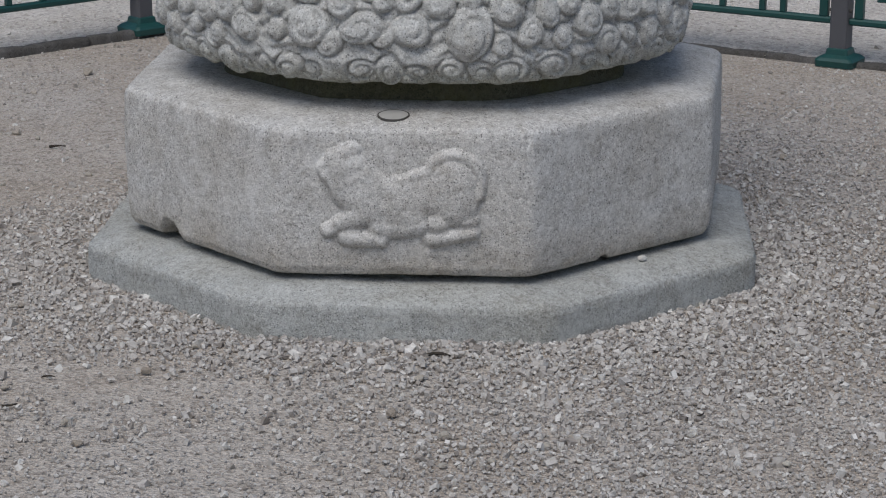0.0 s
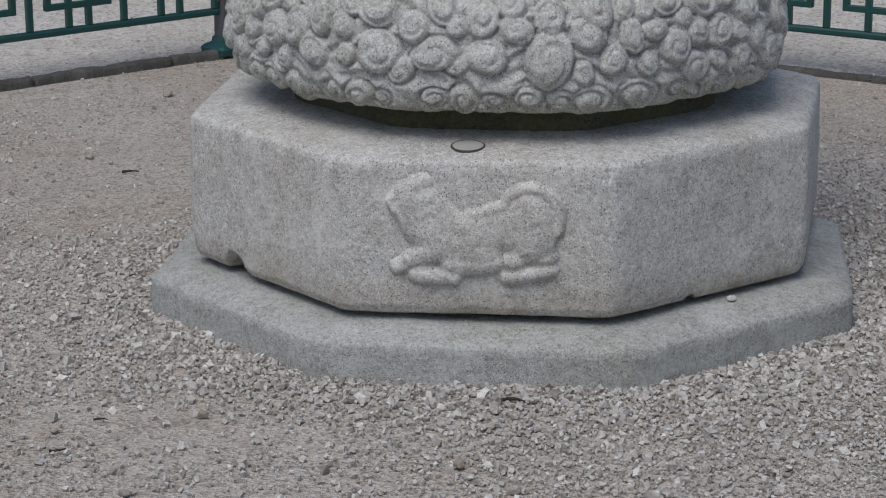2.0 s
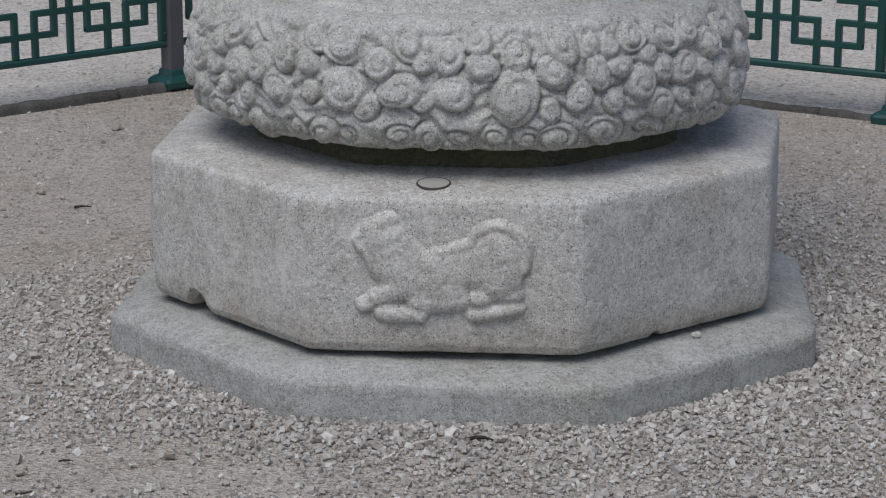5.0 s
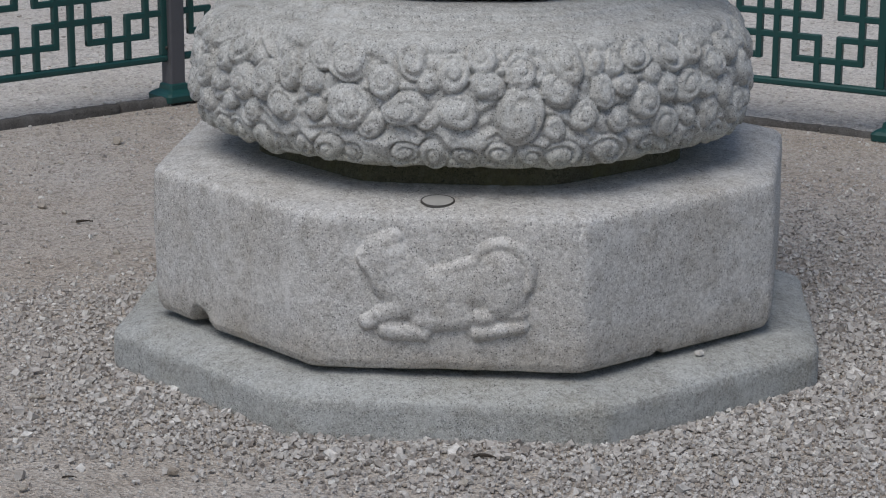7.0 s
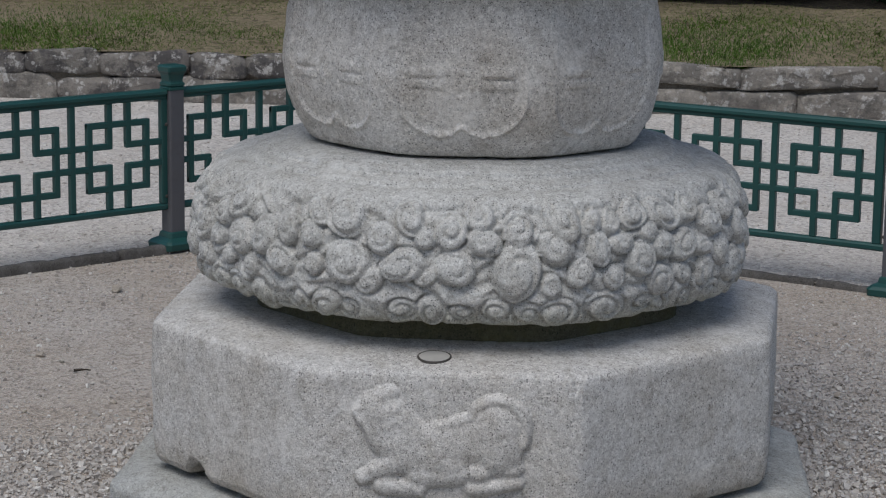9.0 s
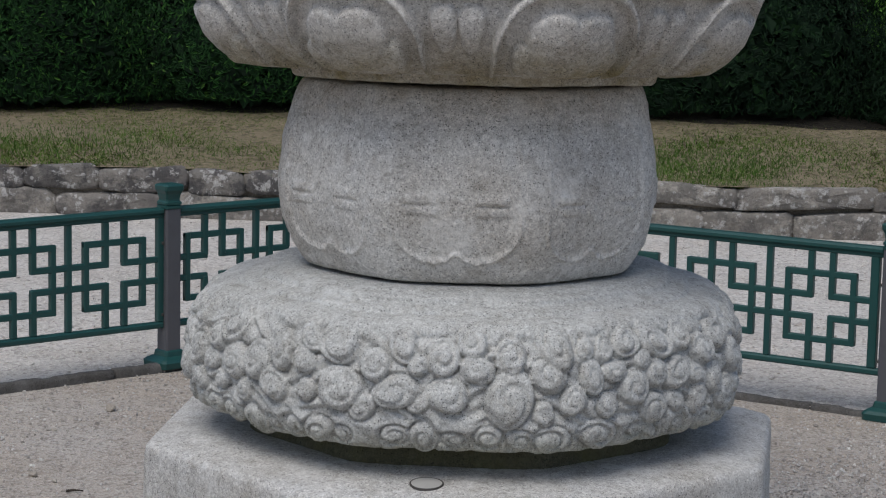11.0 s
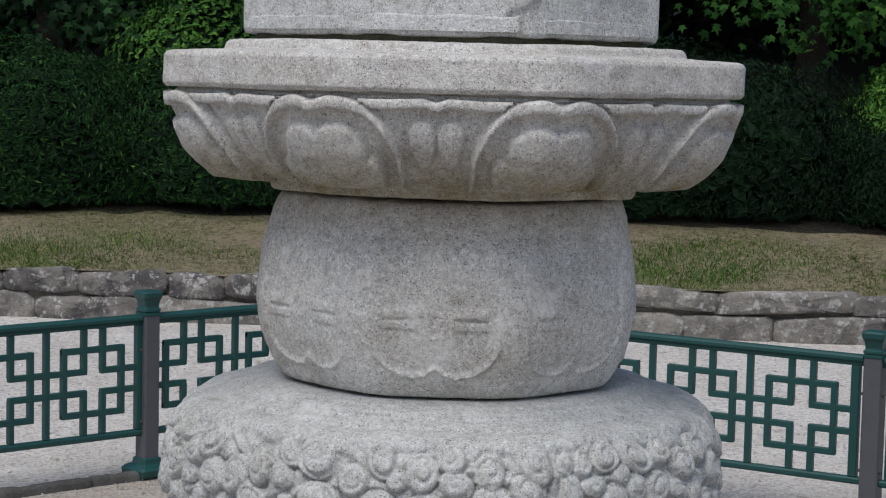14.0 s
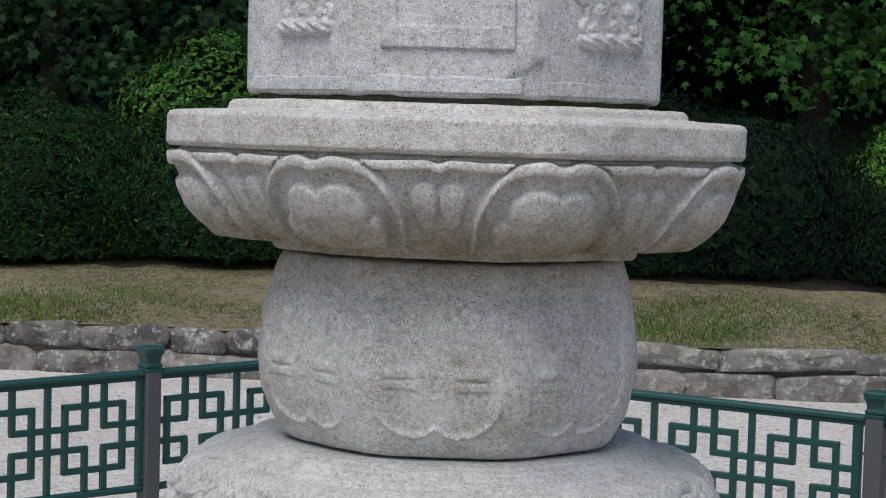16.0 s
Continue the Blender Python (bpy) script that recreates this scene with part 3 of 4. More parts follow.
def drum_carve(T, R, Z, S):
    k = math.pi / 4
    a = np.mod(T + math.pi / 2 + k / 2, k) - k / 2
    x = a * 0.44
    ax = np.abs(x)
    # each face holds an upright panel with round corners; its foot rises in a small arch at the middle
    foot = 0.950 + 0.017 * np.exp(-(x / 0.021) ** 4) + 0.003 * np.cos(x * 190) * (ax < 0.07)
    cz, hz, hw, rad = 1.115, 0.165, 0.140, 0.085
    zz = np.where(Z < cz, (Z - cz) * hz / (cz - foot), Z - cz)
    qx, qz = ax - (hw - rad), np.abs(zz) - (hz - rad)
    d = np.hypot(np.maximum(qx, 0), np.maximum(qz, 0)) + np.minimum(np.maximum(qx, qz), 0) - rad
    lower = np.clip((1.08 - Z) / 0.08, 0.25, 1)
    h = 0.0058 * np.exp(-((d - 0.002) / 0.0045) ** 2) * lower - 0.0036 * np.clip(-d / 0.010, 0, 1)
    # paired bars beside a lozenge flower at mid height
    for zb in (1.065, 1.092):
        h = h + 0.0062 * np.exp(-((Z - zb) / 0.0105) ** 6) * np.exp(-((ax - 0.080) / 0.036) ** 8)
    h = h - 0.003 * np.exp(-((Z - 1.0785) / 0.003) ** 2) * np.exp(-((ax - 0.080) / 0.036) ** 8)
    rr, ph = np.hypot(x, Z - 1.078), np.arctan2(Z - 1.078, x)
    ring = 0.040 * (0.88 + 0.12 * np.cos(4 * ph))
    h = h + 0.0026 * np.exp(-((rr - ring) / 0.006) ** 2) + 0.0026 * np.exp(-((rr - 0.018) / 0.006) ** 2)
    # long weathering has eaten into the carving
    P = np.stack([np.cos(T) * R, np.sin(T) * R, Z], 1)
    worn = np.clip(0.78 + 0.7 * rough_noise(P, 14.0, 61.0), 0.35, 1.1)
    return h * worn + 0.0018 * rough_noise(P, 70.0, 62.0, 2) - 0.003 * np.clip(rough_noise(P, 150.0, 63.0, 2) - 0.25, 0, 1)


DRUM = smooth_profile([(0.25, 0.893), (0.366, 0.893), (0.384, 0.905), (0.406, 0.95), (0.427, 1.01), (0.438, 1.07), (0.437, 1.13), (0.429, 1.20), (0.412, 1.27), (0.394, 1.328), (0.37, 1.338), (0.2, 1.339)], 2)
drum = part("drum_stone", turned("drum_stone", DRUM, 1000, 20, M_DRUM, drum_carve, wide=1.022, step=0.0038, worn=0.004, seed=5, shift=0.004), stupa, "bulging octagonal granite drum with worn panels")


def lotus_carve(T, R, Z, S):
    k = math.pi / 4
    low = np.clip((Z - 1.36) / 0.03, 0, 1) * (Z < 1.572) * (R > 0.5)
    h = np.zeros_like(T)
    # large petals on the corners
    a = np.mod(T + math.pi / 2 + k, k) - k / 2
    u = a * 0.69
    au = np.abs(u)
    zt = 1.571 - 0.009 * np.exp(-(au / 0.022) ** 2) - 0.105 * np.clip(au / 0.176, 0, 1.3) ** 4.0
    d = zt - Z
    inside = (d > 0) & (au < 0.187)
    edge = np.minimum(d, (0.190 - au) * 1.6)

    def ease(v, lo, hi):
        k = np.clip((v - lo) / (hi - lo), 0, 1)
        return k * k * (3 - 2 * k)

    # a raised rim round a hollow, with a rounded two-lobed boss and lesser side lobes in it
    rim = 0.028 * ease(edge, -0.001, 0.008) * (1 - 0.95 * ease(edge, 0.022, 0.034))
    deep = -0.6
    for cx, cz, cr in ((-0.044, 1.446, 0.070), (0.044, 1.446, 0.070), (-0.112, 1.416, 0.028), (0.112, 1.416, 0.028)):
        zv = np.where(Z < cz, (Z - cz) * 0.55, Z - cz)
        deep = np.maximum(deep, 1 - np.hypot(u - cx, zv) / cr)
    lobe = 0.022 * ease(deep, -0.02, 0.20) + 0.010 * np.clip(deep, 0, 1)
    mid = (u / 0.032) ** 2 + ((Z - 1.392) / 0.026) ** 2
    lobe = np.maximum(lobe, 0.030 * np.clip(1 - mid, 0, 1) ** 0.4)
    big = np.where(inside, 0.003 + np.maximum(rim, lobe), 0)
    # lesser petals between them
    b = np.mod(T + math.pi / 2 + k / 2, k) - k / 2
    w = b * 0.67
    aw = np.abs(w)
    zs = 1.571 - 0.008 * np.exp(-(w / 0.018) ** 2) - 0.004 * np.clip(aw / 0.1, 0, 1)
    ds = zs - Z
    small = np.where(ds > 0, 0.026 * ease(ds, -0.001, 0.007) * (1 - ease(ds, 0.020, 0.030)), 0)
    deep = -0.6
    for cx in (-0.033, 0.033):
        zv = np.where(Z < 1.488, (Z - 1.488) * 0.4, Z - 1.488)
        deep = np.maximum(deep, 1 - np.hypot(w - cx, zv) / 0.036)
    small = np.maximum(small, 0.013 * ease(deep, -0.02, 0.3) + 0.006 * np.clip(deep, 0, 1))
    h = np.where(inside, big, small)
    t2 = np.mod(T + math.pi, 2 * math.pi) - math.pi
    q = np.hypot((t2 + math.radians(121.5)) * 0.7 * 1.3, (Z - 1.628) * 0.8)
    P = np.stack([np.cos(T) * R, np.sin(T) * R, Z], 1)
    scar = np.exp(-(q / 0.016) ** 2) * np.clip(0.4 + 1.4 * rough_noise(P, 150.0, 81.0, 2), 0, 1)
    ragged = 0.004 * np.clip(rough_noise(P, 45.0, 82.0, 2), 0, 1) * np.exp(-((Z - 1.580) / 0.006) ** 2) * (R > 0.66)
    pits = np.clip(rough_noise(P, 160.0, 83.0, 2) - 0.2, 0, 1)
    return (h - 0.012) * low - 0.010 * scar - ragged - 0.003 * pits + 0.0012 * rough_noise(P, 80.0, 84.0, 2)


LOTUS = [(0.25, 1.343), (0.425, 1.343), (0.432, 1.349), (0.436, 1.363), (0.47, 1.366), (0.505, 1.371), (0.535, 1.380), (0.563, 1.396), (0.592, 1.420), (0.620, 1.453), (0.642, 1.49), (0.655, 1.53), (0.661, 1.55), (0.662, 1.562),
         (0.659, 1.570), (0.648, 1.573), (0.646, 1.5755), (0.672, 1.577), (0.680, 1.586), (0.680, 1.648), (0.674, 1.657), (0.66, 1.660), (0.545, 1.666), (0.54, 1.68), (0.532, 1.686), (0.50, 1.688), (0.3, 1.688)]
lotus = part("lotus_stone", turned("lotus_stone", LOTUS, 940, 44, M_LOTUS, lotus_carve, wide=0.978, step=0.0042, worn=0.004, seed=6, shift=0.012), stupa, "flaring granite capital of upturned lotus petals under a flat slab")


LEAN = pose(0.003, 0, 1.492, -1.6, 0, 0) @ pose(0, 0, -1.5)
lotus.matrix_basis = LEAN


def body_carve(T, R, Z, S):
    # a wedge broken out of the lower edge at one corner
    dt = T - math.radians(-90 + 19.5)
    dt2 = np.mod(dt + math.pi, 2 * math.pi) - math.pi
    top = 1.735 + 0.33 * np.clip(dt2 + 0.06, 0, 0.2)
    inside = (np.abs(dt2) < 0.11) & (Z < np.where(dt2 < 0.0, 1.712 + 0.5 * np.clip(dt2 + 0.11, 0, 1), top - 0.0))
    return np.where(inside & (Z > 1.7025), -0.008, 0.0) - 0.003 * np.clip((1.712 - Z) / 0.01, 0, 1) * np.clip(np.sin(T * 23) + np.sin(T * 9), 0, 1)


BODY = [(0.2, 1.699), (0.452, 1.699), (0.472, 1.702), (0.477, 1.712), (0.478, 1.9), (0.478, 2.25), (0.465, 2.26), (0.2, 2.26)]
body = part("body_stone", turned("body_stone", BODY, 560, 90, M_BODY, body_carve, step=0.0085, worn=0.002, seed=7), stupa, "pale granite octagonal body stone with panelled faces")
body.matrix_basis = LEAN
part("bedding", turned("bedding", [(0.2, 1.684), (0.455, 1.684), (0.452, 1.703), (0.2, 1.703)], 160, 60, M_MOSSY_SHADE, worn=0.003, seed=8), body, "dark joint under the body stone")


def frame_relief(U, Z):
    """A blind door panel: stepped frames cut into the face."""
    def inside(a, z):
        return (np.abs(U) < a) & (Z > z)
    U = U - 0.010
    h = np.where(inside(0.146, 1.808), 0.0075, 0.0)
    h = np.where(inside(0.112, 1.855), 0.0030, h)
    h = np.where((Z < 1.745 + 0.002 * np.sin(U * 40)) & (np.abs(U) < 0.165), 0.0045, h)
    return h


def cushion_relief(U, Z, drop=0.0):
    """The foot of a worn figure: a swagged cushion with folds above it."""
    U = (U - 0.03) / 1.3
    foot = Z < 1.741 + 0.002 * np.sin(U * 55)
    Z = Z - 0.017 + drop
    seat = capsule(U, Z, -0.055, 1.834, 0.055, 1.834, 0.022, 0.022, 0.02)
    h = seat + (seat > 0.004) * 0.003 * np.sin(U * 170 + 3 * np.sin(Z * 120))
    for x, z, r in ((-0.045, 1.862, 0.03), (0.0, 1.868, 0.034), (0.048, 1.862, 0.03), (-0.03, 1.90, 0.035), (0.035, 1.905, 0.035), (-0.06, 1.94, 0.03), (0.05, 1.95, 0.03), (0, 1.955, 0.04)):
        d = np.hypot(U - x, Z - z) / r
        h = np.maximum(h, 0.014 * np.sqrt(np.clip(1 - d ** 2, 0, 1)) + 0.0025 * np.sin(d * 9) * (d < 1))
    panel = np.where(foot & (np.abs(U + 0.02) < 0.125), 0.0035, 0.0)
    return np.where(h > 0.001, h, panel)


part("door_panel", relief("door_panel", -math.pi / 2, 0.4785, -0.188, 0.188, 1.712, 2.2, 0.003, frame_relief, M_BODY, 0.0005), body, "blind door panel with stepped frames")
for f, drop in ((-135, 0.0), (-45, 0.016)):
    part("carved_figure", relief("carved_figure", radians(f), 0.4785, -0.188, 0.188, 1.712, 2.0, 0.0024, lambda u, z, k=drop: cushion_relief(u, z, k), M_BODY, 0.001), body, "worn cushion and folds in relief")

# ---------------------------------------------------------------- fence
TILE_W, Z_LO, Z_HI, BAR = 0.386, 0.160, 0.590, 0.023


def fence_panel(start, ang, tiles, lead):
    """A lattice panel; start is the post's centre, tiles run along ang after a lead for the stile."""
    p = thing("metal_fence", "dark green painted metal lattice fence between posts", "fence", "lattice fences", m=Matrix.Translation(start) @ Matrix.Rotation(ang, 4, "Z"))
    length = tiles * TILE_W + 2 * lead
    part("top_rail", box("top_rail", length - 0.06, 0.045, 0.026, M_GREEN, 0.008), p, m=pose(length / 2, 0, Z_HI))
    part("rail_web", box("rail_web", length - 0.06, 0.026, 0.014, M_GREEN, 0.003), p, m=pose(length / 2, 0, Z_HI - 0.018))
    part("bottom_rail", box("bottom_rail", length - 0.06, 0.034, 0.024, M_GREEN, 0.006), p, m=pose(length / 2, 0, Z_LO))
    top, low = Z_HI - 0.024, Z_LO + 0.012
    hgt = top - low
    for x in (lead - 0.012, length - lead + 0.012):
        part("stile", box("stile", 0.032, 0.026, hgt, M_GREEN), p, m=pose(x, 0, (top + low) / 2))

    def bar(u0, v0, u1, v1, x):
        w, hh = abs(u1 - u0) * TILE_W, abs(v1 - v0) * hgt
        cx, cz = x + (u0 + u1) / 2 * TILE_W, top - (v0 + v1) / 2 * hgt
        if w > hh:
            part("bar", box("bar", w + BAR, 0.0205, BAR, M_GREEN), p, m=pose(cx, 0.001, cz))
        else:
            part("bar", box("bar", BAR, 0.0235, hh + (BAR if 0 < v0 and v1 < 1 else 0.0), M_GREEN), p, m=pose(cx, 0, cz))

    for i in range(tiles):
        x = lead + i * TILE_W
        for v in (0.2, 0.8):
            bar(0.17, v, 0.81, v, x)
        for u in (0.17, 0.81):
            bar(u, 0.2, u, 0.8, x)
        for u in (0.38, 0.59):
            bar(u, 0, u, 0.4, x)
            bar(u, 0.6, u, 1, x)
        for v in (0.4, 0.6):
            bar(0.0, v, 0.38, v, x)
            bar(0.59, v, 1.0, v, x)
        if i:
            bar(0, 0, 0, 1, x)
    return p


def lathe_square(name, prof, mat):
    """A square shaft or cap: a profile of (half-width, z) with softened corners."""
    v, f, n = [], [], 16
    shape = []
    for k in range(4):
        for e in (-0.30, -0.1, 0.1, 0.30):
            a = k * math.pi / 2 + math.pi / 4 + e
            shape.append((0.72 * math.copysign(abs(math.cos(a)) ** 0.35, math.cos(a)) * 1.1, 0.72 * math.copysign(abs(math.sin(a)) ** 0.35, math.sin(a)) * 1.1))
    q = max(max(abs(x), abs(y)) for x, y in shape)
    for r, z in prof:
        v += [(x / q * r, y / q * r, z) for x, y in shape]
    for s in range(len(prof) - 1):
        for k in range(n):
            a, b = s * n + k, s * n + (k + 1) % n
            f.append([a, b, b + n, a + n])
    f += [list(range(n))[::-1], list(range((len(prof) - 1) * n, len(prof) * n))]
    return mesh_of(name, v, f, mat, False)


SHAFT = lathe_square("shaft", [(0.033, 0.02), (0.033, 0.60)], M_POST)
CAP = lathe_square("cap", [(0.031, 0.595), (0.036, 0.60), (0.036, 0.608), (0.032, 0.611), (0.036, 0.615), (0.036, 0.623), (0.031, 0.627), (0.030, 0.634), (0.034, 0.655), (0.041, 0.668), (0.042, 0.684), (0.036, 0.690), (0.0, 0.694)], M_GREEN)
FLANGE = lathe_square("base_flange", [(0.072, 0.0), (0.074, 0.022), (0.064, 0.032), (0.043, 0.042), (0.040, 0.060), (0.034, 0.064)], M_GREEN)
SCREW = box("screw", 0.012, 0.012, 0.012, M_DARK, 0.003)


def fence_post(at, ang):
    p = thing("fence_post", "grey metal fence post with green cap and foot flange", "fence post", "fence posts", m=Matrix.Translation(at) @ Matrix.Rotation(ang, 4, "Z"))
    part("shaft", SHAFT, p)
    part("cap", CAP, p, "ribbed green cap")
    part("base_flange", FLANGE, p, "flared green foot")
    for z in (0.20, 0.47):
        for sx in (-1, 1):
            part("screw", SCREW, p, m=pose(sx * 0.037, -0.012, z))
    return p


POST_L = Vector((-1.326, 2.897, 0.012))
POST_R = Vector((1.309, 2.480, 0.005))
LEAD = 0.079
PANEL = 4 * TILE_W + 2 * 0.06
fence_post(POST_L, ANG_L)
fence_post(POST_R, ANG_R)
fence_post(CORNER, (ANG_L + ANG_R) / 2)
fence_panel(POST_L, ANG_L, 2, (0.80 - 2 * TILE_W) / 2)
fence_panel(POST_L, ANG_L + math.pi, 4, 0.053)
fence_post(POST_L - DIR_L * PANEL, ANG_L)
fence_panel(POST_R, ANG_R, 4, LEAD)
fence_post(POST_R + DIR_R * PANEL, ANG_R)
fence_panel(POST_R, ANG_R + math.pi, 6, LEAD)

# kerb stones under the fence
kerb = thing("kerb", "low dark stone edging strip under the fence", "kerb", kind="structure")
krng = random.Random(4)


def kerb_stone(length, seed):
    n = 34
    v, f = [], []
    prof = [(-0.022, -0.03), (-0.024, 0.010), (-0.016, 0.021), (0.010, 0.023), (0.020, 0.013), (0.022, -0.03)]
    for i in range(n + 1):
        x = length * i / n
        for y, z in prof:
            p = np.array([[x + seed, y, z]])
            w = float(rough_noise(p, 34.0, 3.0, 3)[0])
            v.append((x, y + 0.010 * w, z + 0.008 * w * (z > 0)))
    m = len(prof)
    for i in range(n):
        for s in range(m - 1):
            a = i * m + s
            f.append([a, a + m, a + m + 1, a + 1])
    f += [list(range(m)), list(range(n * m, (n + 1) * m))[::-1]]
    return mesh_of("kerb_stone", v, f, M_KERB)


for org, ang, total, off in ((POST_L - DIR_L * 2.2, ANG_L, 3.0, -0.035), (CORNER, ANG_R, 4.2, 0.015)):
    x = 0.0
    side = Vector((-math.sin(ang), math.cos(ang), 0)) * off
    while x < total:
        ln = krng.uniform(0.55, 0.95)
        d = Vector((math.cos(ang), math.sin(ang), 0))
        part("kerb_stone", kerb_stone(ln - 0.008, x * 3.3), kerb, m=Matrix.Translation(org + d * x + side) @ Matrix.Rotation(ang + radians(krng.uniform(-0.6, 0.6)), 4, "Z"))
        x += ln

# ---------------------------------------------------------------- retaining wall
wall = thing("retaining_wall", "low retaining wall of rough dark fieldstones in two courses", "wall", kind="structure")
WALL_Y = 6.98
part("core", box("core", 16, 0.2, 0.27, M_MORTAR, 0.01), wall, m=pose(0, WALL_Y + 0.148, 0.125))


def field_stone(w, h, d, seed, mat, square):
    """A rough fieldstone: an uneven rounded outline with a flat, broken face."""
    rng = np.random.default_rng(seed)
    na, nr = 28, 6
    a = np.arange(na) * 2 * math.pi / na
    ex = rng.uniform(0.16, 0.26) if square else rng.uniform(0.34, 0.52)
    ox = np.sign(np.cos(a)) * np.abs(np.cos(a)) ** ex * w / 2
    oz = np.sign(np.sin(a)) * np.abs(np.sin(a)) ** ex * h / 2
    lump = 1 + 0.07 * np.sin(a * 2 + rng.uniform(0, 6)) + 0.06 * np.sin(a * 3 + rng.uniform(0, 6)) + 0.03 * np.sin(a * 7 + rng.uniform(0, 6))
    ox, oz = ox * (1 + (lump - 1) * 0.5), oz * lump
    v, f = [], []
    for k, (sc, dep) in enumerate(((1.0, 0.0), (1.0, 0.45), (0.95, 0.8), (0.86, 0.97), (0.55, 1.0), (0.25, 1.0))):
        v += [(x * sc, -d * dep, z * sc) for x, z in zip(ox, oz)]
    v.append((0, -d, 0))
    v = np.array(v, float)
    off = rng.uniform(0, 9, 3)
    n = rough_noise(v + off, 15.0, 4.0)
    n2 = rough_noise(v + off, 60.0, 5.0, 2)
    v[:, 1] += (0.022 * n + 0.010 * n2) * (v[:, 1] < -0.3 * d)
    v[:, 0] += 0.006 * n2
    v[:, 2] += 0.006 * rough_noise(v + off + 3, 30.0, 4.0)
    for k in range(nr - 1):
        for q in range(na):
            i, j = k * na + q, k * na + (q + 1) % na
            f.append([i, i + na, j + na, j])
    c = len(v) - 1
    f += [[(nr - 1) * na + q, c, (nr - 1) * na + (q + 1) % na] for q in range(na)]
    return mesh_of("wall_stone", v, f, mat)


wrng = random.Random(8)
for course, (z0, hh) in enumerate(((0.065, 0.175), (0.215, 0.15))):
    x = -5.2 + wrng.uniform(0, 0.3)
    while x < 5.0:
        thin = course == 1 and x > 0.2
        w = wrng.uniform(0.38, 0.75) if thin or course == 0 else wrng.uniform(0.26, 0.5)
        h = hh * wrng.uniform(0.85, 1.08) * (0.8 if thin else 1.0)
        part("wall_stone", field_stone(w + 0.012, h, wrng.uniform(0.055, 0.095), wrng.randrange(10 ** 6), M_WALL_PALE if x > 0.2 or (course == 0 and wrng.random() < 0.5) else M_WALL, x > 0.2), wall, m=pose(x + w / 2, WALL_Y + 0.065, z0 + wrng.uniform(-0.008, 0.008) + (0.012 if thin else 0), 0, wrng.uniform(-4, 4), 0))
        x += w


# ---------------------------------------------------------------- plants
def leaves(name, pts, nrm, size, mat, seed, narrow=0.5):
    """Many small folded leaves at the points given, turned roughly along the normals."""
    rng = np.random.default_rng(seed)
    n = len(pts)
    nrm = nrm + rng.normal(size=(n, 3)) * 0.55
    nrm /= np.linalg.norm(nrm, axis=1, keepdims=True) + 1e-9
    t = rng.normal(size=(n, 3))
    t -= (t * nrm).sum(1, keepdims=True) * nrm
    t /= np.linalg.norm(t, axis=1, keepdims=True) + 1e-9
    b = np.cross(nrm, t)
    s = size * rng.uniform(0.6, 1.3, (n, 1))
    tip, root = pts + t * s, pts - t * s
    fold = nrm * s * 0.25
    V = np.stack([root, pts + b * s * narrow + fold, tip, pts - b * s * narrow + fold], 1).reshape(-1, 3)
    k = np.arange(n) * 4
    F = np.concatenate([np.stack([k, k + 1, k + 2], 1), np.stack([k, k + 2, k + 3], 1)])
    return mesh_of(name, V, F, mat, False)


def mound_points(rx, ry, rz, n, seed, lump=0.18, freq=4.0):
    """Points through the outer layer of a lumpy rounded mass that stands on z = 0."""
    rng = np.random.default_rng(seed)
    d = rng.normal(size=(n, 3))
    d[:, 2] = np.abs(d[:, 2]) * 1.1 - 0.25 * rng.random(n)
    d /= np.linalg.norm(d, axis=1, keepdims=True)
    r = 1 + lump * rough_noise(d, freq, seed % 50) + 0.09 * rough_noise(d, freq * 4, seed % 50 + 1)
    r = r * (1 - 0.28 * rng.random(n) ** 2.0)
    P = d * r[:, None] * np.array([rx, ry, rz])
    P[:, 2] = np.maximum(P[:, 2] + rz * 0.12, 0.04 + 0.05 * rng.random(n))
    return P, d


def stems(name, rx, rz, seed, mat, count=7):
    rng = random.Random(seed)
    v, f = [], []
    for _ in range(count):
        a = rng.uniform(0, 6.28)
        tx, ty, tz = math.cos(a) * rx * 0.6, math.sin(a) * rx * 0.6, rz * rng.uniform(0.6, 0.9)
        for s in range(5):
            k = s / 4
            r = 0.03 * (1 - 0.75 * k)
            for q in range(6):
                v.append((tx * k ** 1.4 + r * math.cos(q * 1.0472), ty * k ** 1.4 + r * math.sin(q * 1.0472), tz * k - 0.05))
        o = len(v) - 30
        for s in range(4):
            for q in range(6):
                f.append([o + s * 6 + q, o + s * 6 + (q + 1) % 6, o + s * 6 + 6 + (q + 1) % 6, o + s * 6 + 6 + q])
    return mesh_of(name, v, f, mat)


def shrub(x, y, rx, ry, rz, n, size, mat, seed, label, narrow=0.5, lump=0.18):
    z = float(bank_height(np.array(x), np.array(y))) - 0.05
    s = thing("shrub", label, "shrub", "shrubs on the bank", m=pose(x, y, z))
    part("stems", stems("stems", rx, rz, seed, M_BARK), s)
    P, d = mound_points(rx, ry, rz, n, seed, lump)
    part("foliage", leaves("foliage", P, d, size, mat, seed, narrow), s)
    # added core of larger near-black leaves; inner shade is put into their colour
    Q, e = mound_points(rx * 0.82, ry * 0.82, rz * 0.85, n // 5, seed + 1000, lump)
    part("inner_shade_foliage", leaves("inner_shade_foliage", Q, e, size * 3.2, M_LEAF_DARK, seed + 1000, 0.6), s)
    return s


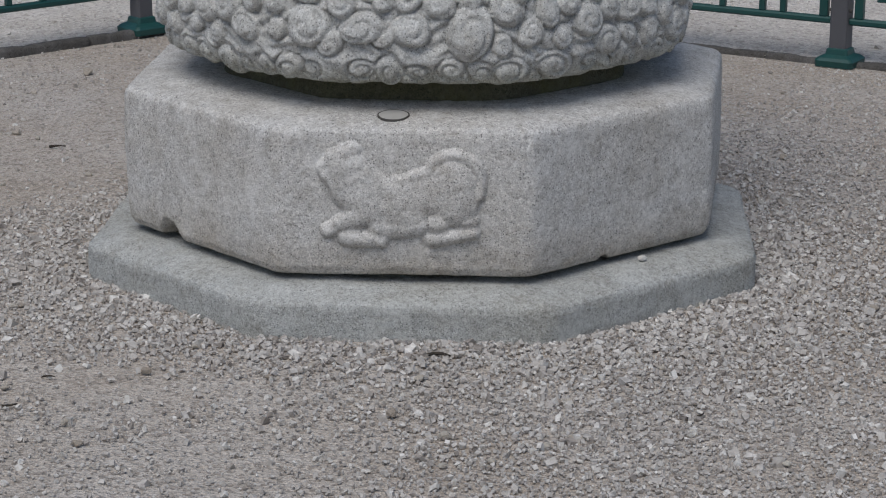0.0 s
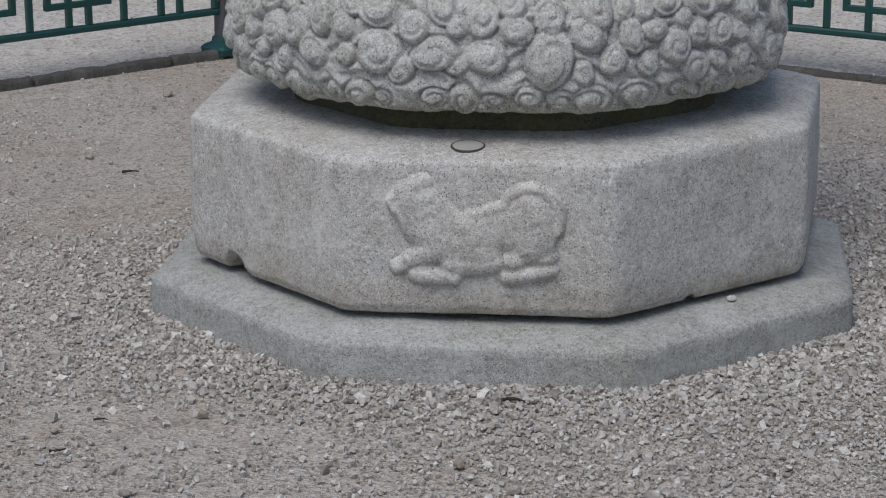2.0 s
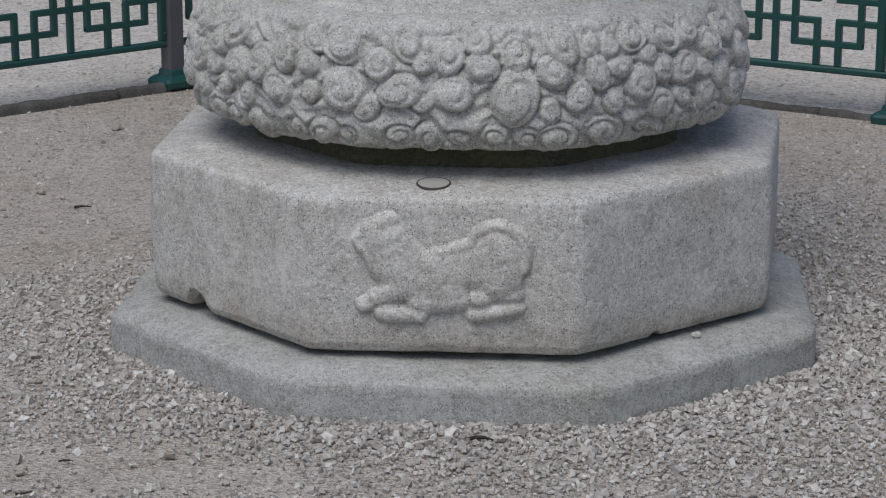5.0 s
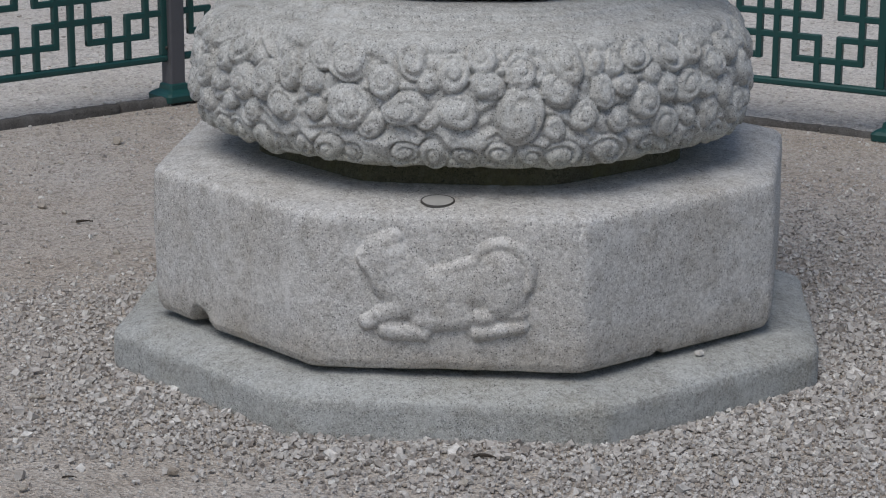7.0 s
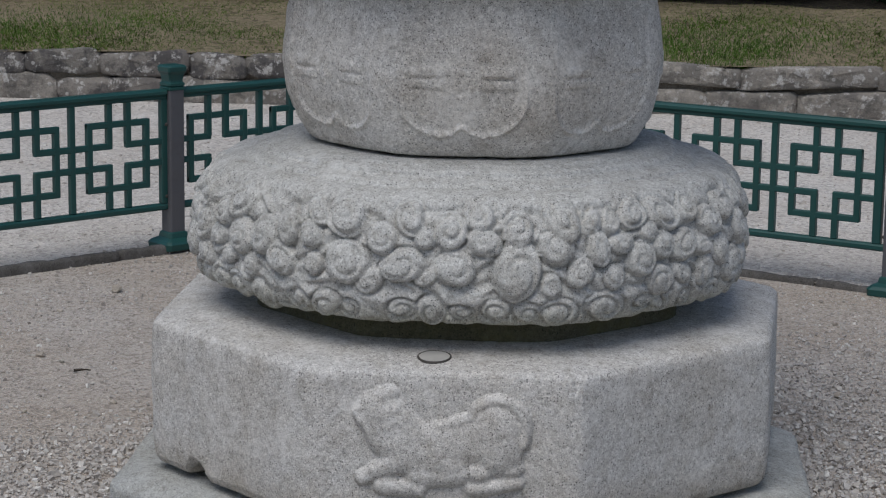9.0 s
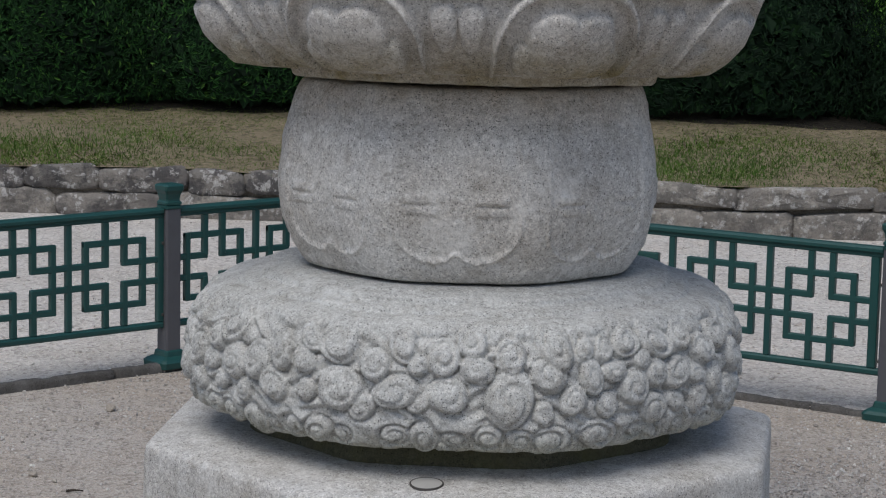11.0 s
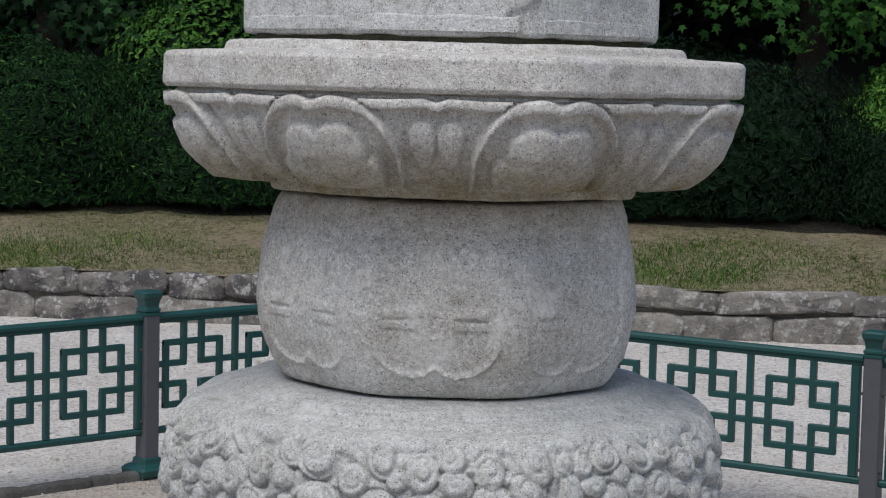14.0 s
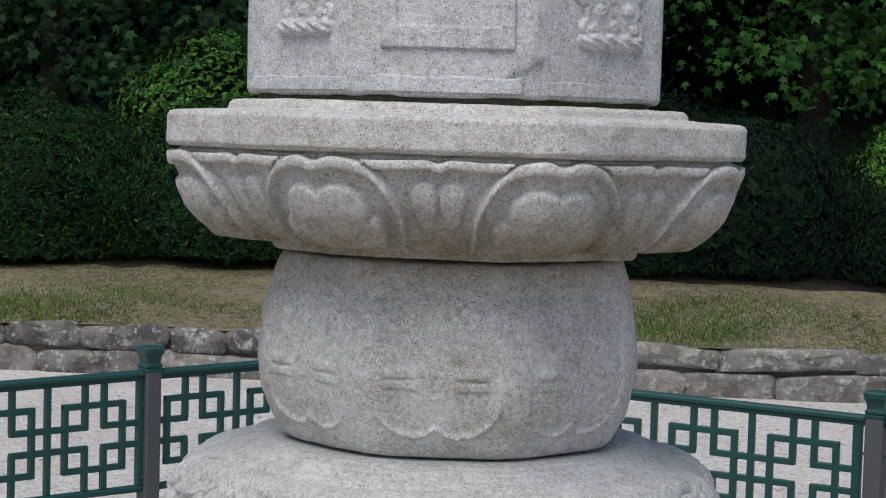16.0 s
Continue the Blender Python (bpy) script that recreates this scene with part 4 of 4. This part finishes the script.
def tree(x, y, trunk_h, r, n, size, mat, seed, label):
    z = float(bank_height(np.array(x), np.array(y))) - 0.05
    rng = random.Random(seed)
    t = thing("tree", label, "tree", "trees behind the bank", m=pose(x, y, z))
    v, f = [], []

    def limb(a, b, r0, r1, bend):
        o = len(v)
        for s in range(7):
            k = s / 6
            c = a.lerp(b, k) + bend * math.sin(k * 3.14)
            rr = r0 + (r1 - r0) * k
            for q in range(8):
                v.append((c.x + rr * math.cos(q * 0.7854), c.y + rr * math.sin(q * 0.7854), c.z))
        for s in range(6):
            for q in range(8):
                f.append([o + s * 8 + q, o + s * 8 + (q + 1) % 8, o + s * 8 + 8 + (q + 1) % 8, o + s * 8 + 8 + q])

    limb(Vector((0, 0, -0.1)), Vector((rng.uniform(-.2, .2), 0, trunk_h + r * 0.8)), 0.15, 0.05, Vector((0.06, 0, 0)))
    centers = []
    for _ in range(9):
        a = rng.uniform(0, 6.28)
        e = Vector((math.cos(a) * r * 0.75, math.sin(a) * r * 0.75, trunk_h + rng.uniform(-0.1, 1.1) * r))
        limb(Vector((0, 0, trunk_h * rng.uniform(0.5, 1.0))), e, 0.05, 0.012, Vector((0, 0, 0.15)))
        centers.append(e)
    part("trunk", mesh_of("trunk", v, f, M_BARK), t)
    pts, nr = [], []
    for i, c in enumerate(centers):
        P, d = mound_points(r * 0.6, r * 0.6, r * 0.5, n // 9, seed + i, 0.3, 5.0)
        P[:, 2] -= r * 0.2
        pts.append(P + np.array(c))
        nr.append(d + np.array([0, 0, 0.5]))
    part("crown", leaves("crown", np.vstack(pts), np.vstack(nr), size, mat, seed, 0.55), t)
    return t


DARKL = "dense dark green clipped shrub on the bank"
BRIGHTL = "bright green leafy shrub behind the dark shrubs"
for i, (x, y, rx, ry, rz) in enumerate(((-4.9, 9.4, 1.2, 1.05, 1.0), (-3.5, 9.4, 1.15, 1.05, 0.98), (-2.2, 9.5, 1.1, 1.0, 0.92), (-0.8, 9.7, 1.0, 1.0, 0.9), (0.7, 9.7, 1.75, 1.1, 0.98), (2.7, 9.5, 1.1, 1.0, 0.6), (4.3, 9.6, 1.2, 1.0, 0.8))):
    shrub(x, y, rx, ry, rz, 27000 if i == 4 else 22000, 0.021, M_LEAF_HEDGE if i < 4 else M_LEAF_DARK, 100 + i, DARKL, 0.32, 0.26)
for i, (x, y, rx, ry, rz) in enumerate(((-2.65, 11.2, 0.85, 0.6, 1.12), (2.5, 11.2, 0.55, 0.5, 0.78), (-1.5, 11.5, 0.7, 0.5, 1.0))):
    shrub(x, y, rx, ry, rz, 8000, 0.027, M_LEAF_BRIGHT, 200 + i, BRIGHTL, 0.5, 0.34)


def maple_leaves(name, pts, size, mat, seed):
    """Five-lobed leaves, each a shallow fan of its own."""
    rng = np.random.default_rng(seed)
    n = len(pts)
    nrm = rng.normal(size=(n, 3)) * 0.5 + np.array([0, -0.75, 0.5])
    nrm /= np.linalg.norm(nrm, axis=1, keepdims=True)
    t = rng.normal(size=(n, 3)) * 0.6 + np.array([0, 0, -0.8])
    t -= (t * nrm).sum(1, keepdims=True) * nrm
    t /= np.linalg.norm(t, axis=1, keepdims=True)
    b = np.cross(nrm, t)
    ang = np.radians([180, 118, 95, 62, 38, 20, 0, -20, -38, -62, -95, -118])
    rad = np.array([0.35, 0.62, 0.42, 0.95, 0.48, 0.55, 1.15, 0.55, 0.48, 0.95, 0.42, 0.62])
    s = size * rng.uniform(0.6, 1.25, (n, 1, 1))
    ring = pts[:, None] + s * (t[:, None] * (np.cos(ang) * rad)[None, :, None] + b[:, None] * (np.sin(ang) * rad)[None, :, None] - nrm[:, None] * (0.12 * rad)[None, :, None])
    V = np.concatenate([pts[:, None], ring], 1).reshape(-1, 3)
    k = (np.arange(n) * 13)[:, None]
    q = np.arange(12)[None]
    F = np.stack([k + 0 * q, k + 1 + q, k + 1 + (q + 1) % 12], -1).reshape(-1, 3)
    return mesh_of(name, V, F, mat, False)


def maple(x, y, seed, n, low, high, label, mat=M_LEAF_MAPLE):
    """A maple whose boughs hang low in front of the wood."""
    z = float(bank_height(np.array(x), np.array(y))) - 0.05
    t = tree(x, y, 2.6, 2.0, 5400, 0.09, M_LEAF_DARK, seed, label)
    rng = np.random.default_rng(seed)
    c = np.stack([rng.uniform(-2.2, 2.2, 90), rng.uniform(-1.4, 0.4, 90), rng.uniform(low, high, 90)], 1)
    p = c[rng.integers(0, 90, n)] + rng.normal(size=(n, 3)) * np.array([0.26, 0.2, 0.13])
    p = p[p[:, 2] > low - 0.3]
    part("low_bough", maple_leaves("low_bough", p, 0.055, mat, seed), t, "low boughs of five-lobed leaves")
    return t


maple(1.9, 13.0, 401, 7000, 0.8, 3.0, "maple tree with low leafy boughs")
maple(5.6, 13.6, 402, 2200, 0.8, 3.0, "maple tree with low leafy boughs")
# darker copy of the maple leaf: the shade is put into its colour
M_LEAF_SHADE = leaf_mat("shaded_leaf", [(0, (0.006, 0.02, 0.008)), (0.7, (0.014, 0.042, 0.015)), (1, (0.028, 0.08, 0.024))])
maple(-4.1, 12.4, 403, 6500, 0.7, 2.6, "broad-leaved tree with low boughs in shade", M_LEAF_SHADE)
# deep shade of these trees comes from the near-black leaf colour
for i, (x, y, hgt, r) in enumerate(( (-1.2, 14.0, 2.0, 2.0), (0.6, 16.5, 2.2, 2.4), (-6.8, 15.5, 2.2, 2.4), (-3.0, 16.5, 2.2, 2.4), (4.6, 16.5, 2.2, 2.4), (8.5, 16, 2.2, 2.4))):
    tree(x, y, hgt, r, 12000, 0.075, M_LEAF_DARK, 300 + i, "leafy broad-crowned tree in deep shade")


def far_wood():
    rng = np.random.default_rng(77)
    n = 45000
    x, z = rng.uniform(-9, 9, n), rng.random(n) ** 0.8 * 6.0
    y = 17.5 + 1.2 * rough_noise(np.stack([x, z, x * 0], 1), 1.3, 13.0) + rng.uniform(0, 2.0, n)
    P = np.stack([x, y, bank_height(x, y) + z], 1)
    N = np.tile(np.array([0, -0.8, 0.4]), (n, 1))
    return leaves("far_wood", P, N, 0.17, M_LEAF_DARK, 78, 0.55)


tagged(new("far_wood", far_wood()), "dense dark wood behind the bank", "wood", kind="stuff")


def blades(name, n, seed, mat, green, tall):
    rng = np.random.default_rng(seed)
    x, y = rng.uniform(-4.0, 4.0, n), 7.0 + rng.random(n) * 2.05
    clump = rough_noise(np.stack([x, y * 1.4, x * 0], 1), 2.6, 21.0)
    patch = 1.3 * np.exp(-((x - 0.8) / 0.55) ** 2 - ((y - 7.6) / 0.5) ** 2) + 0.5 * np.exp(-((x + 2.6) / 0.7) ** 2)
    like = np.clip(0.42 + 0.8 * clump + 0.8 * patch, 0, 1)
    like *= np.clip((9.05 - y) / 0.4, 0.05, 1)
    keep = rng.random(n) < (like if green else 0.75 - 0.6 * like)
    x, y = x[keep], y[keep]
    n = len(x)
    z = bank_height(x, y) - 0.012
    a = rng.uniform(0, 6.28, n)
    hgt = rng.uniform(0.012, tall, n)
    lean = rng.normal(size=(n, 2)) * (0.02 if green else 0.05)
    w = 0.0045
    A = np.stack([x - w * np.cos(a), y - w * np.sin(a), z], 1)
    B = np.stack([x + w * np.cos(a), y + w * np.sin(a), z], 1)
    C = np.stack([x + lean[:, 0], y + lean[:, 1], z + hgt], 1)
    V = np.stack([A, B, C], 1).reshape(-1, 3)
    return mesh_of(name, V, np.arange(n * 3).reshape(-1, 3), mat, False)


tagged(new("grass", blades("grass", 115000, 5, M_GRASS, True, 0.027)), "thin green grass in patches on the bank", "grass", kind="stuff")
M_FRESH = leaf_mat("fresh_blade", [(0, (0.055, 0.11, 0.022)), (1, (0.11, 0.19, 0.04))])


def fresh_grass():
    rng = np.random.default_rng(55)
    n = 9000
    which = rng.random(n) < 0.65
    x = np.where(which, rng.normal(0.85, 0.42, n), rng.normal(-2.8, 0.5, n))
    y = np.clip(7.55 + rng.normal(size=n) * 0.3, 7.03, 8.3)
    z = bank_height(x, y) - 0.012
    a = rng.uniform(0, 6.28, n)
    w = 0.004
    A = np.stack([x - w * np.cos(a), y - w * np.sin(a), z], 1)
    B = np.stack([x + w * np.cos(a), y + w * np.sin(a), z], 1)
    C = np.stack([x + rng.normal(size=n) * 0.02, y + rng.normal(size=n) * 0.02, z + rng.uniform(0.015, 0.05, n)], 1)
    return mesh_of("fresh_grass", np.stack([A, B, C], 1).reshape(-1, 3), np.arange(n * 3).reshape(-1, 3), M_FRESH, False)


tagged(new("fresh_grass", fresh_grass()), "fresh bright green grass patches on the bank", "grass", kind="stuff")
tagged(new("dry_grass", blades("dry_grass", 80000, 6, M_STRAW, False, 0.022)), "trampled straw-coloured dry grass on the bank", "grass", kind="stuff")

# ---------------------------------------------------------------- loose stones
def chip_shape():
    """A small angular chip: a box whose corners each chip takes its own way."""
    v = np.array([(x, y, z) for z in (-1, 1) for y in (-1, 1) for x in (-1, 1)], float) * 0.8
    f = np.array([(0, 2, 3, 1), (4, 5, 7, 6), (0, 1, 5, 4), (1, 3, 7, 5), (3, 2, 6, 7), (2, 0, 4, 6)])
    return v, f


def chips_mesh(name, x, y, z, s, rng, mat, flat=0.7):
    """Many angular chips in one mesh, each tumbled and misshapen."""
    v, f = chip_shape()
    n = len(x)
    L = v[None] * rng.uniform(0.6, 1.35, (n, 1, 3)) * (1 + rng.normal(size=(n, 8, 3)) * 0.24) * np.asarray(s)[:, None, None]
    axis = rng.normal(size=(n, 3))
    axis /= np.linalg.norm(axis, axis=1, keepdims=True)
    ang = rng.uniform(0, 6.28, n)[:, None, None]
    a = axis[:, None]
    L = L * np.cos(ang) + np.cross(np.broadcast_to(a, L.shape), L) * np.sin(ang) + a * (a * L).sum(2, keepdims=True) * (1 - np.cos(ang))
    L[..., 2] *= flat
    V = L + np.stack([x, y, z], 1)[:, None]
    F = (f[None] + (np.arange(n) * 8)[:, None, None]).reshape(-1, 4)
    me = bpy.data.meshes.new(name)
    me.vertices.add(n * 8)
    me.vertices.foreach_set("co", V.ravel())
    me.loops.add(len(F) * 4)
    me.loops.foreach_set("vertex_index", F.ravel())
    me.polygons.add(len(F))
    me.polygons.foreach_set("loop_start", np.arange(len(F)) * 4)
    me.polygons.foreach_set("use_smooth", np.zeros(len(F), bool))
    me.update(calc_edges=True)
    me.materials.append(mat)
    return me


def scatter_gravel():
    rng = np.random.default_rng(17)
    n = 270000
    x, y = rng.uniform(-1.9, 1.9, n), rng.uniform(-1.9, 3.2, n)
    r = np.hypot(x / 1.055, y)
    th = np.arctan2(y, x / 1.055)
    out = r > 0.793 * octagon(th, 80)
    inner = ((x - CORNER.x) * DIR_L.y - (y - CORNER.y) * DIR_L.x > 0.05) & ((x - CORNER.x) * DIR_R.y - (y - CORNER.y) * DIR_R.x > 0.03)
    inner &= (np.abs(x) < 1.25 + 0.2 * (y + 1.9)) & ((np.abs(x) > 0.6) | (y < 0.3))
    patch = rough_noise(np.stack([x, y, x * 0], 1), 2.4, 31.0, 4)
    # bare sandy lanes worn into the gravel on one side
    sandy = np.exp(-((x + 0.62) / 0.30) ** 2 - ((y + 1.12) / 0.13) ** 2) + 0.85 * np.exp(-((x + 1.25) / 0.4) ** 2 - ((y - 0.9) / 0.9) ** 2)
    close = np.exp(-np.clip(r - 0.85, 0, 9) / 0.30)
    side = 0.16 * np.clip(x, -1, 1)
    keep = out & inner & (rng.random(n) < np.clip(0.40 + 0.55 * patch + 0.6 * close + side - 0.55 * sandy, 0.05, 1) * np.clip(1.02 - 0.36 * y, 0.2, 1))
    x, y, r, close = x[keep], y[keep], r[keep], close[keep]
    n = len(x)
    s = 0.0024 * np.exp(rng.normal(size=n) * 0.45) * (1 + 0.45 * close)
    s = np.minimum(s, 0.0105)
    return chips_mesh("gravel", x, y, s * 0.12 + 0.003 + 0.005 * rng.random(n) * close, s, rng, M_STONES, 0.95)


tagged(new("gravel", scatter_gravel()), "loose grey and pale angular gravel stones", "gravel", kind="stuff")


def court_chips():
    rng = np.random.default_rng(29)
    n = 5000
    x, y = rng.uniform(-2.6, 2.6, n), rng.uniform(2.0, 7.0, n)
    out = ((x - CORNER.x) * DIR_L.y - (y - CORNER.y) * DIR_L.x < -0.06) | ((x - CORNER.x) * DIR_R.y - (y - CORNER.y) * DIR_R.x < -0.06)
    x, y = x[out], y[out]
    return chips_mesh("court_gravel", x, y, x * 0 + 0.013, 0.0042 * np.exp(rng.normal(size=len(x)) * 0.4), rng, M_CHIPS)


tagged(new("court_gravel", court_chips()), "scattered small stones on the pale court", "gravel", kind="stuff")


def pebble_mesh(seed):
    rng = np.random.default_rng(seed)
    bm = bmesh.new()
    bmesh.ops.create_icosphere(bm, subdivisions=2, radius=1)
    off = rng.uniform(0, 9, 3)
    co = np.array([tuple(p.co) for p in bm.verts])
    k = 1 + 0.30 * rough_noise(co + off, 2.2, seed % 9)
    # broken flat on a few sides
    for _ in range(7):
        side = rng.normal(size=3)
        side /= np.linalg.norm(side)
        reach = co @ side * k
        k = np.where(reach > 0.68, k * 0.68 / np.maximum(reach, 0.01), k)
    for p, s in zip(bm.verts, k):
        p.co = Vector((p.co.x * s, p.co.y * s * 0.8, p.co.z * s * 0.62))
    me = bpy.data.meshes.new("pebble")
    bm.to_mesh(me)
    bm.free()
    me.materials.append(M_PEBBLE)
    return me


PEBBLES = [pebble_mesh(50 + i) for i in range(6)]
PLACES = [(-0.542, -1.047, 0.015), (-1.371, 2.13, 0.026), (-1.39, 1.195, 0.017), (0.059, -1.052, 0.014), (0.382, -1.174, 0.012), (0.999, 1.04, 0.016), (0.02, -1.28, 0.017), (0.14, -1.4, 0.015)]
prng = random.Random(3)
while len(PLACES) < 60:
    x, y = prng.uniform(-1.5, 1.5), prng.uniform(-1.6, 2.0)
    if math.hypot(x, y) > 0.98:
        PLACES.append((x, y, prng.uniform(0.008, 0.014)))
while len(PLACES) < 95:
    a, r = prng.uniform(-2.9, -0.2), prng.uniform(0.90, 1.12)
    PLACES.append((r * math.cos(a) * 1.03, r * math.sin(a), prng.uniform(0.006, 0.0115)))
for i, (x, y, s) in enumerate(PLACES):
    ob = new("pebble", PEBBLES[i % 6])
    ob.matrix_basis = pose(x, y, s * 0.42 + 0.002, 0, 0, i * 77) @ Matrix.Diagonal((s, s, s, 1))
    tagged(ob, "pale buff pebble lying on the gravel", "pebble", "loose pebbles")
M_WHITE = pieces_mat("white_pebble", [(0, (0.78, 0.76, 0.72)), (1, (0.82, 0.8, 0.76))])
white = PEBBLES[2].copy()
white.materials[0] = M_WHITE
ob = new("pebble", white)
ob.matrix_basis = pose(0.548, -0.476, 0.122, 0, 0, 30) @ Matrix.Diagonal((0.012, 0.011, 0.014, 1))
tagged(ob, "small white pebble resting on the plinth", "pebble", "loose pebbles")

# ---------------------------------------------------------------- twigs
M_TWIG = granite("twig_bark", (0.05, 0.042, 0.034), (0.02, 0.018, 0.015), (0.6, 0.55, 0.5), 0.6, coarse=0.6)


def twig_mesh(length, seed):
    """A short bent stick, thinner at its tip."""
    rng = random.Random(seed)
    v, f = [], []
    bend, lift = rng.uniform(-0.25, 0.25), rng.uniform(0.02, 0.12)
    for i in range(7):
        k = i / 6
        r = length * 0.085 * (1 - 0.55 * k) * rng.uniform(0.85, 1.15)
        for q in range(6):
            a = q * math.pi / 3
            v.append(((k - 0.5) * length, bend * length * math.sin(k * 3) + r * math.cos(a), 0.004 + lift * length * math.sin(k * 3) * 0.3 + r * math.sin(a)))
    for i in range(6):
        for q in range(6):
            a, b = i * 6 + q, i * 6 + (q + 1) % 6
            f.append([a, b, b + 6, a + 6])
    f += [list(range(6))[::-1], list(range(36, 42))]
    return mesh_of("twig", v, f, M_TWIG)


for i, (x, y, length, turn) in enumerate(((-0.745, -1.10, 0.030, 5), (-0.785, -1.28, 0.034, 30), (0.09, -0.90, 0.055, -3), (0.66, -1.24, 0.028, 60), (0.92, -0.55, 0.03, -20), (-1.22, 1.02, 0.05, 12))):
    tagged(new("twig", twig_mesh(length, i)), "short dark dry twig lying on the gravel", "twig", "fallen twigs").matrix_basis = pose(x, y, 0.004, 0, 0, turn)
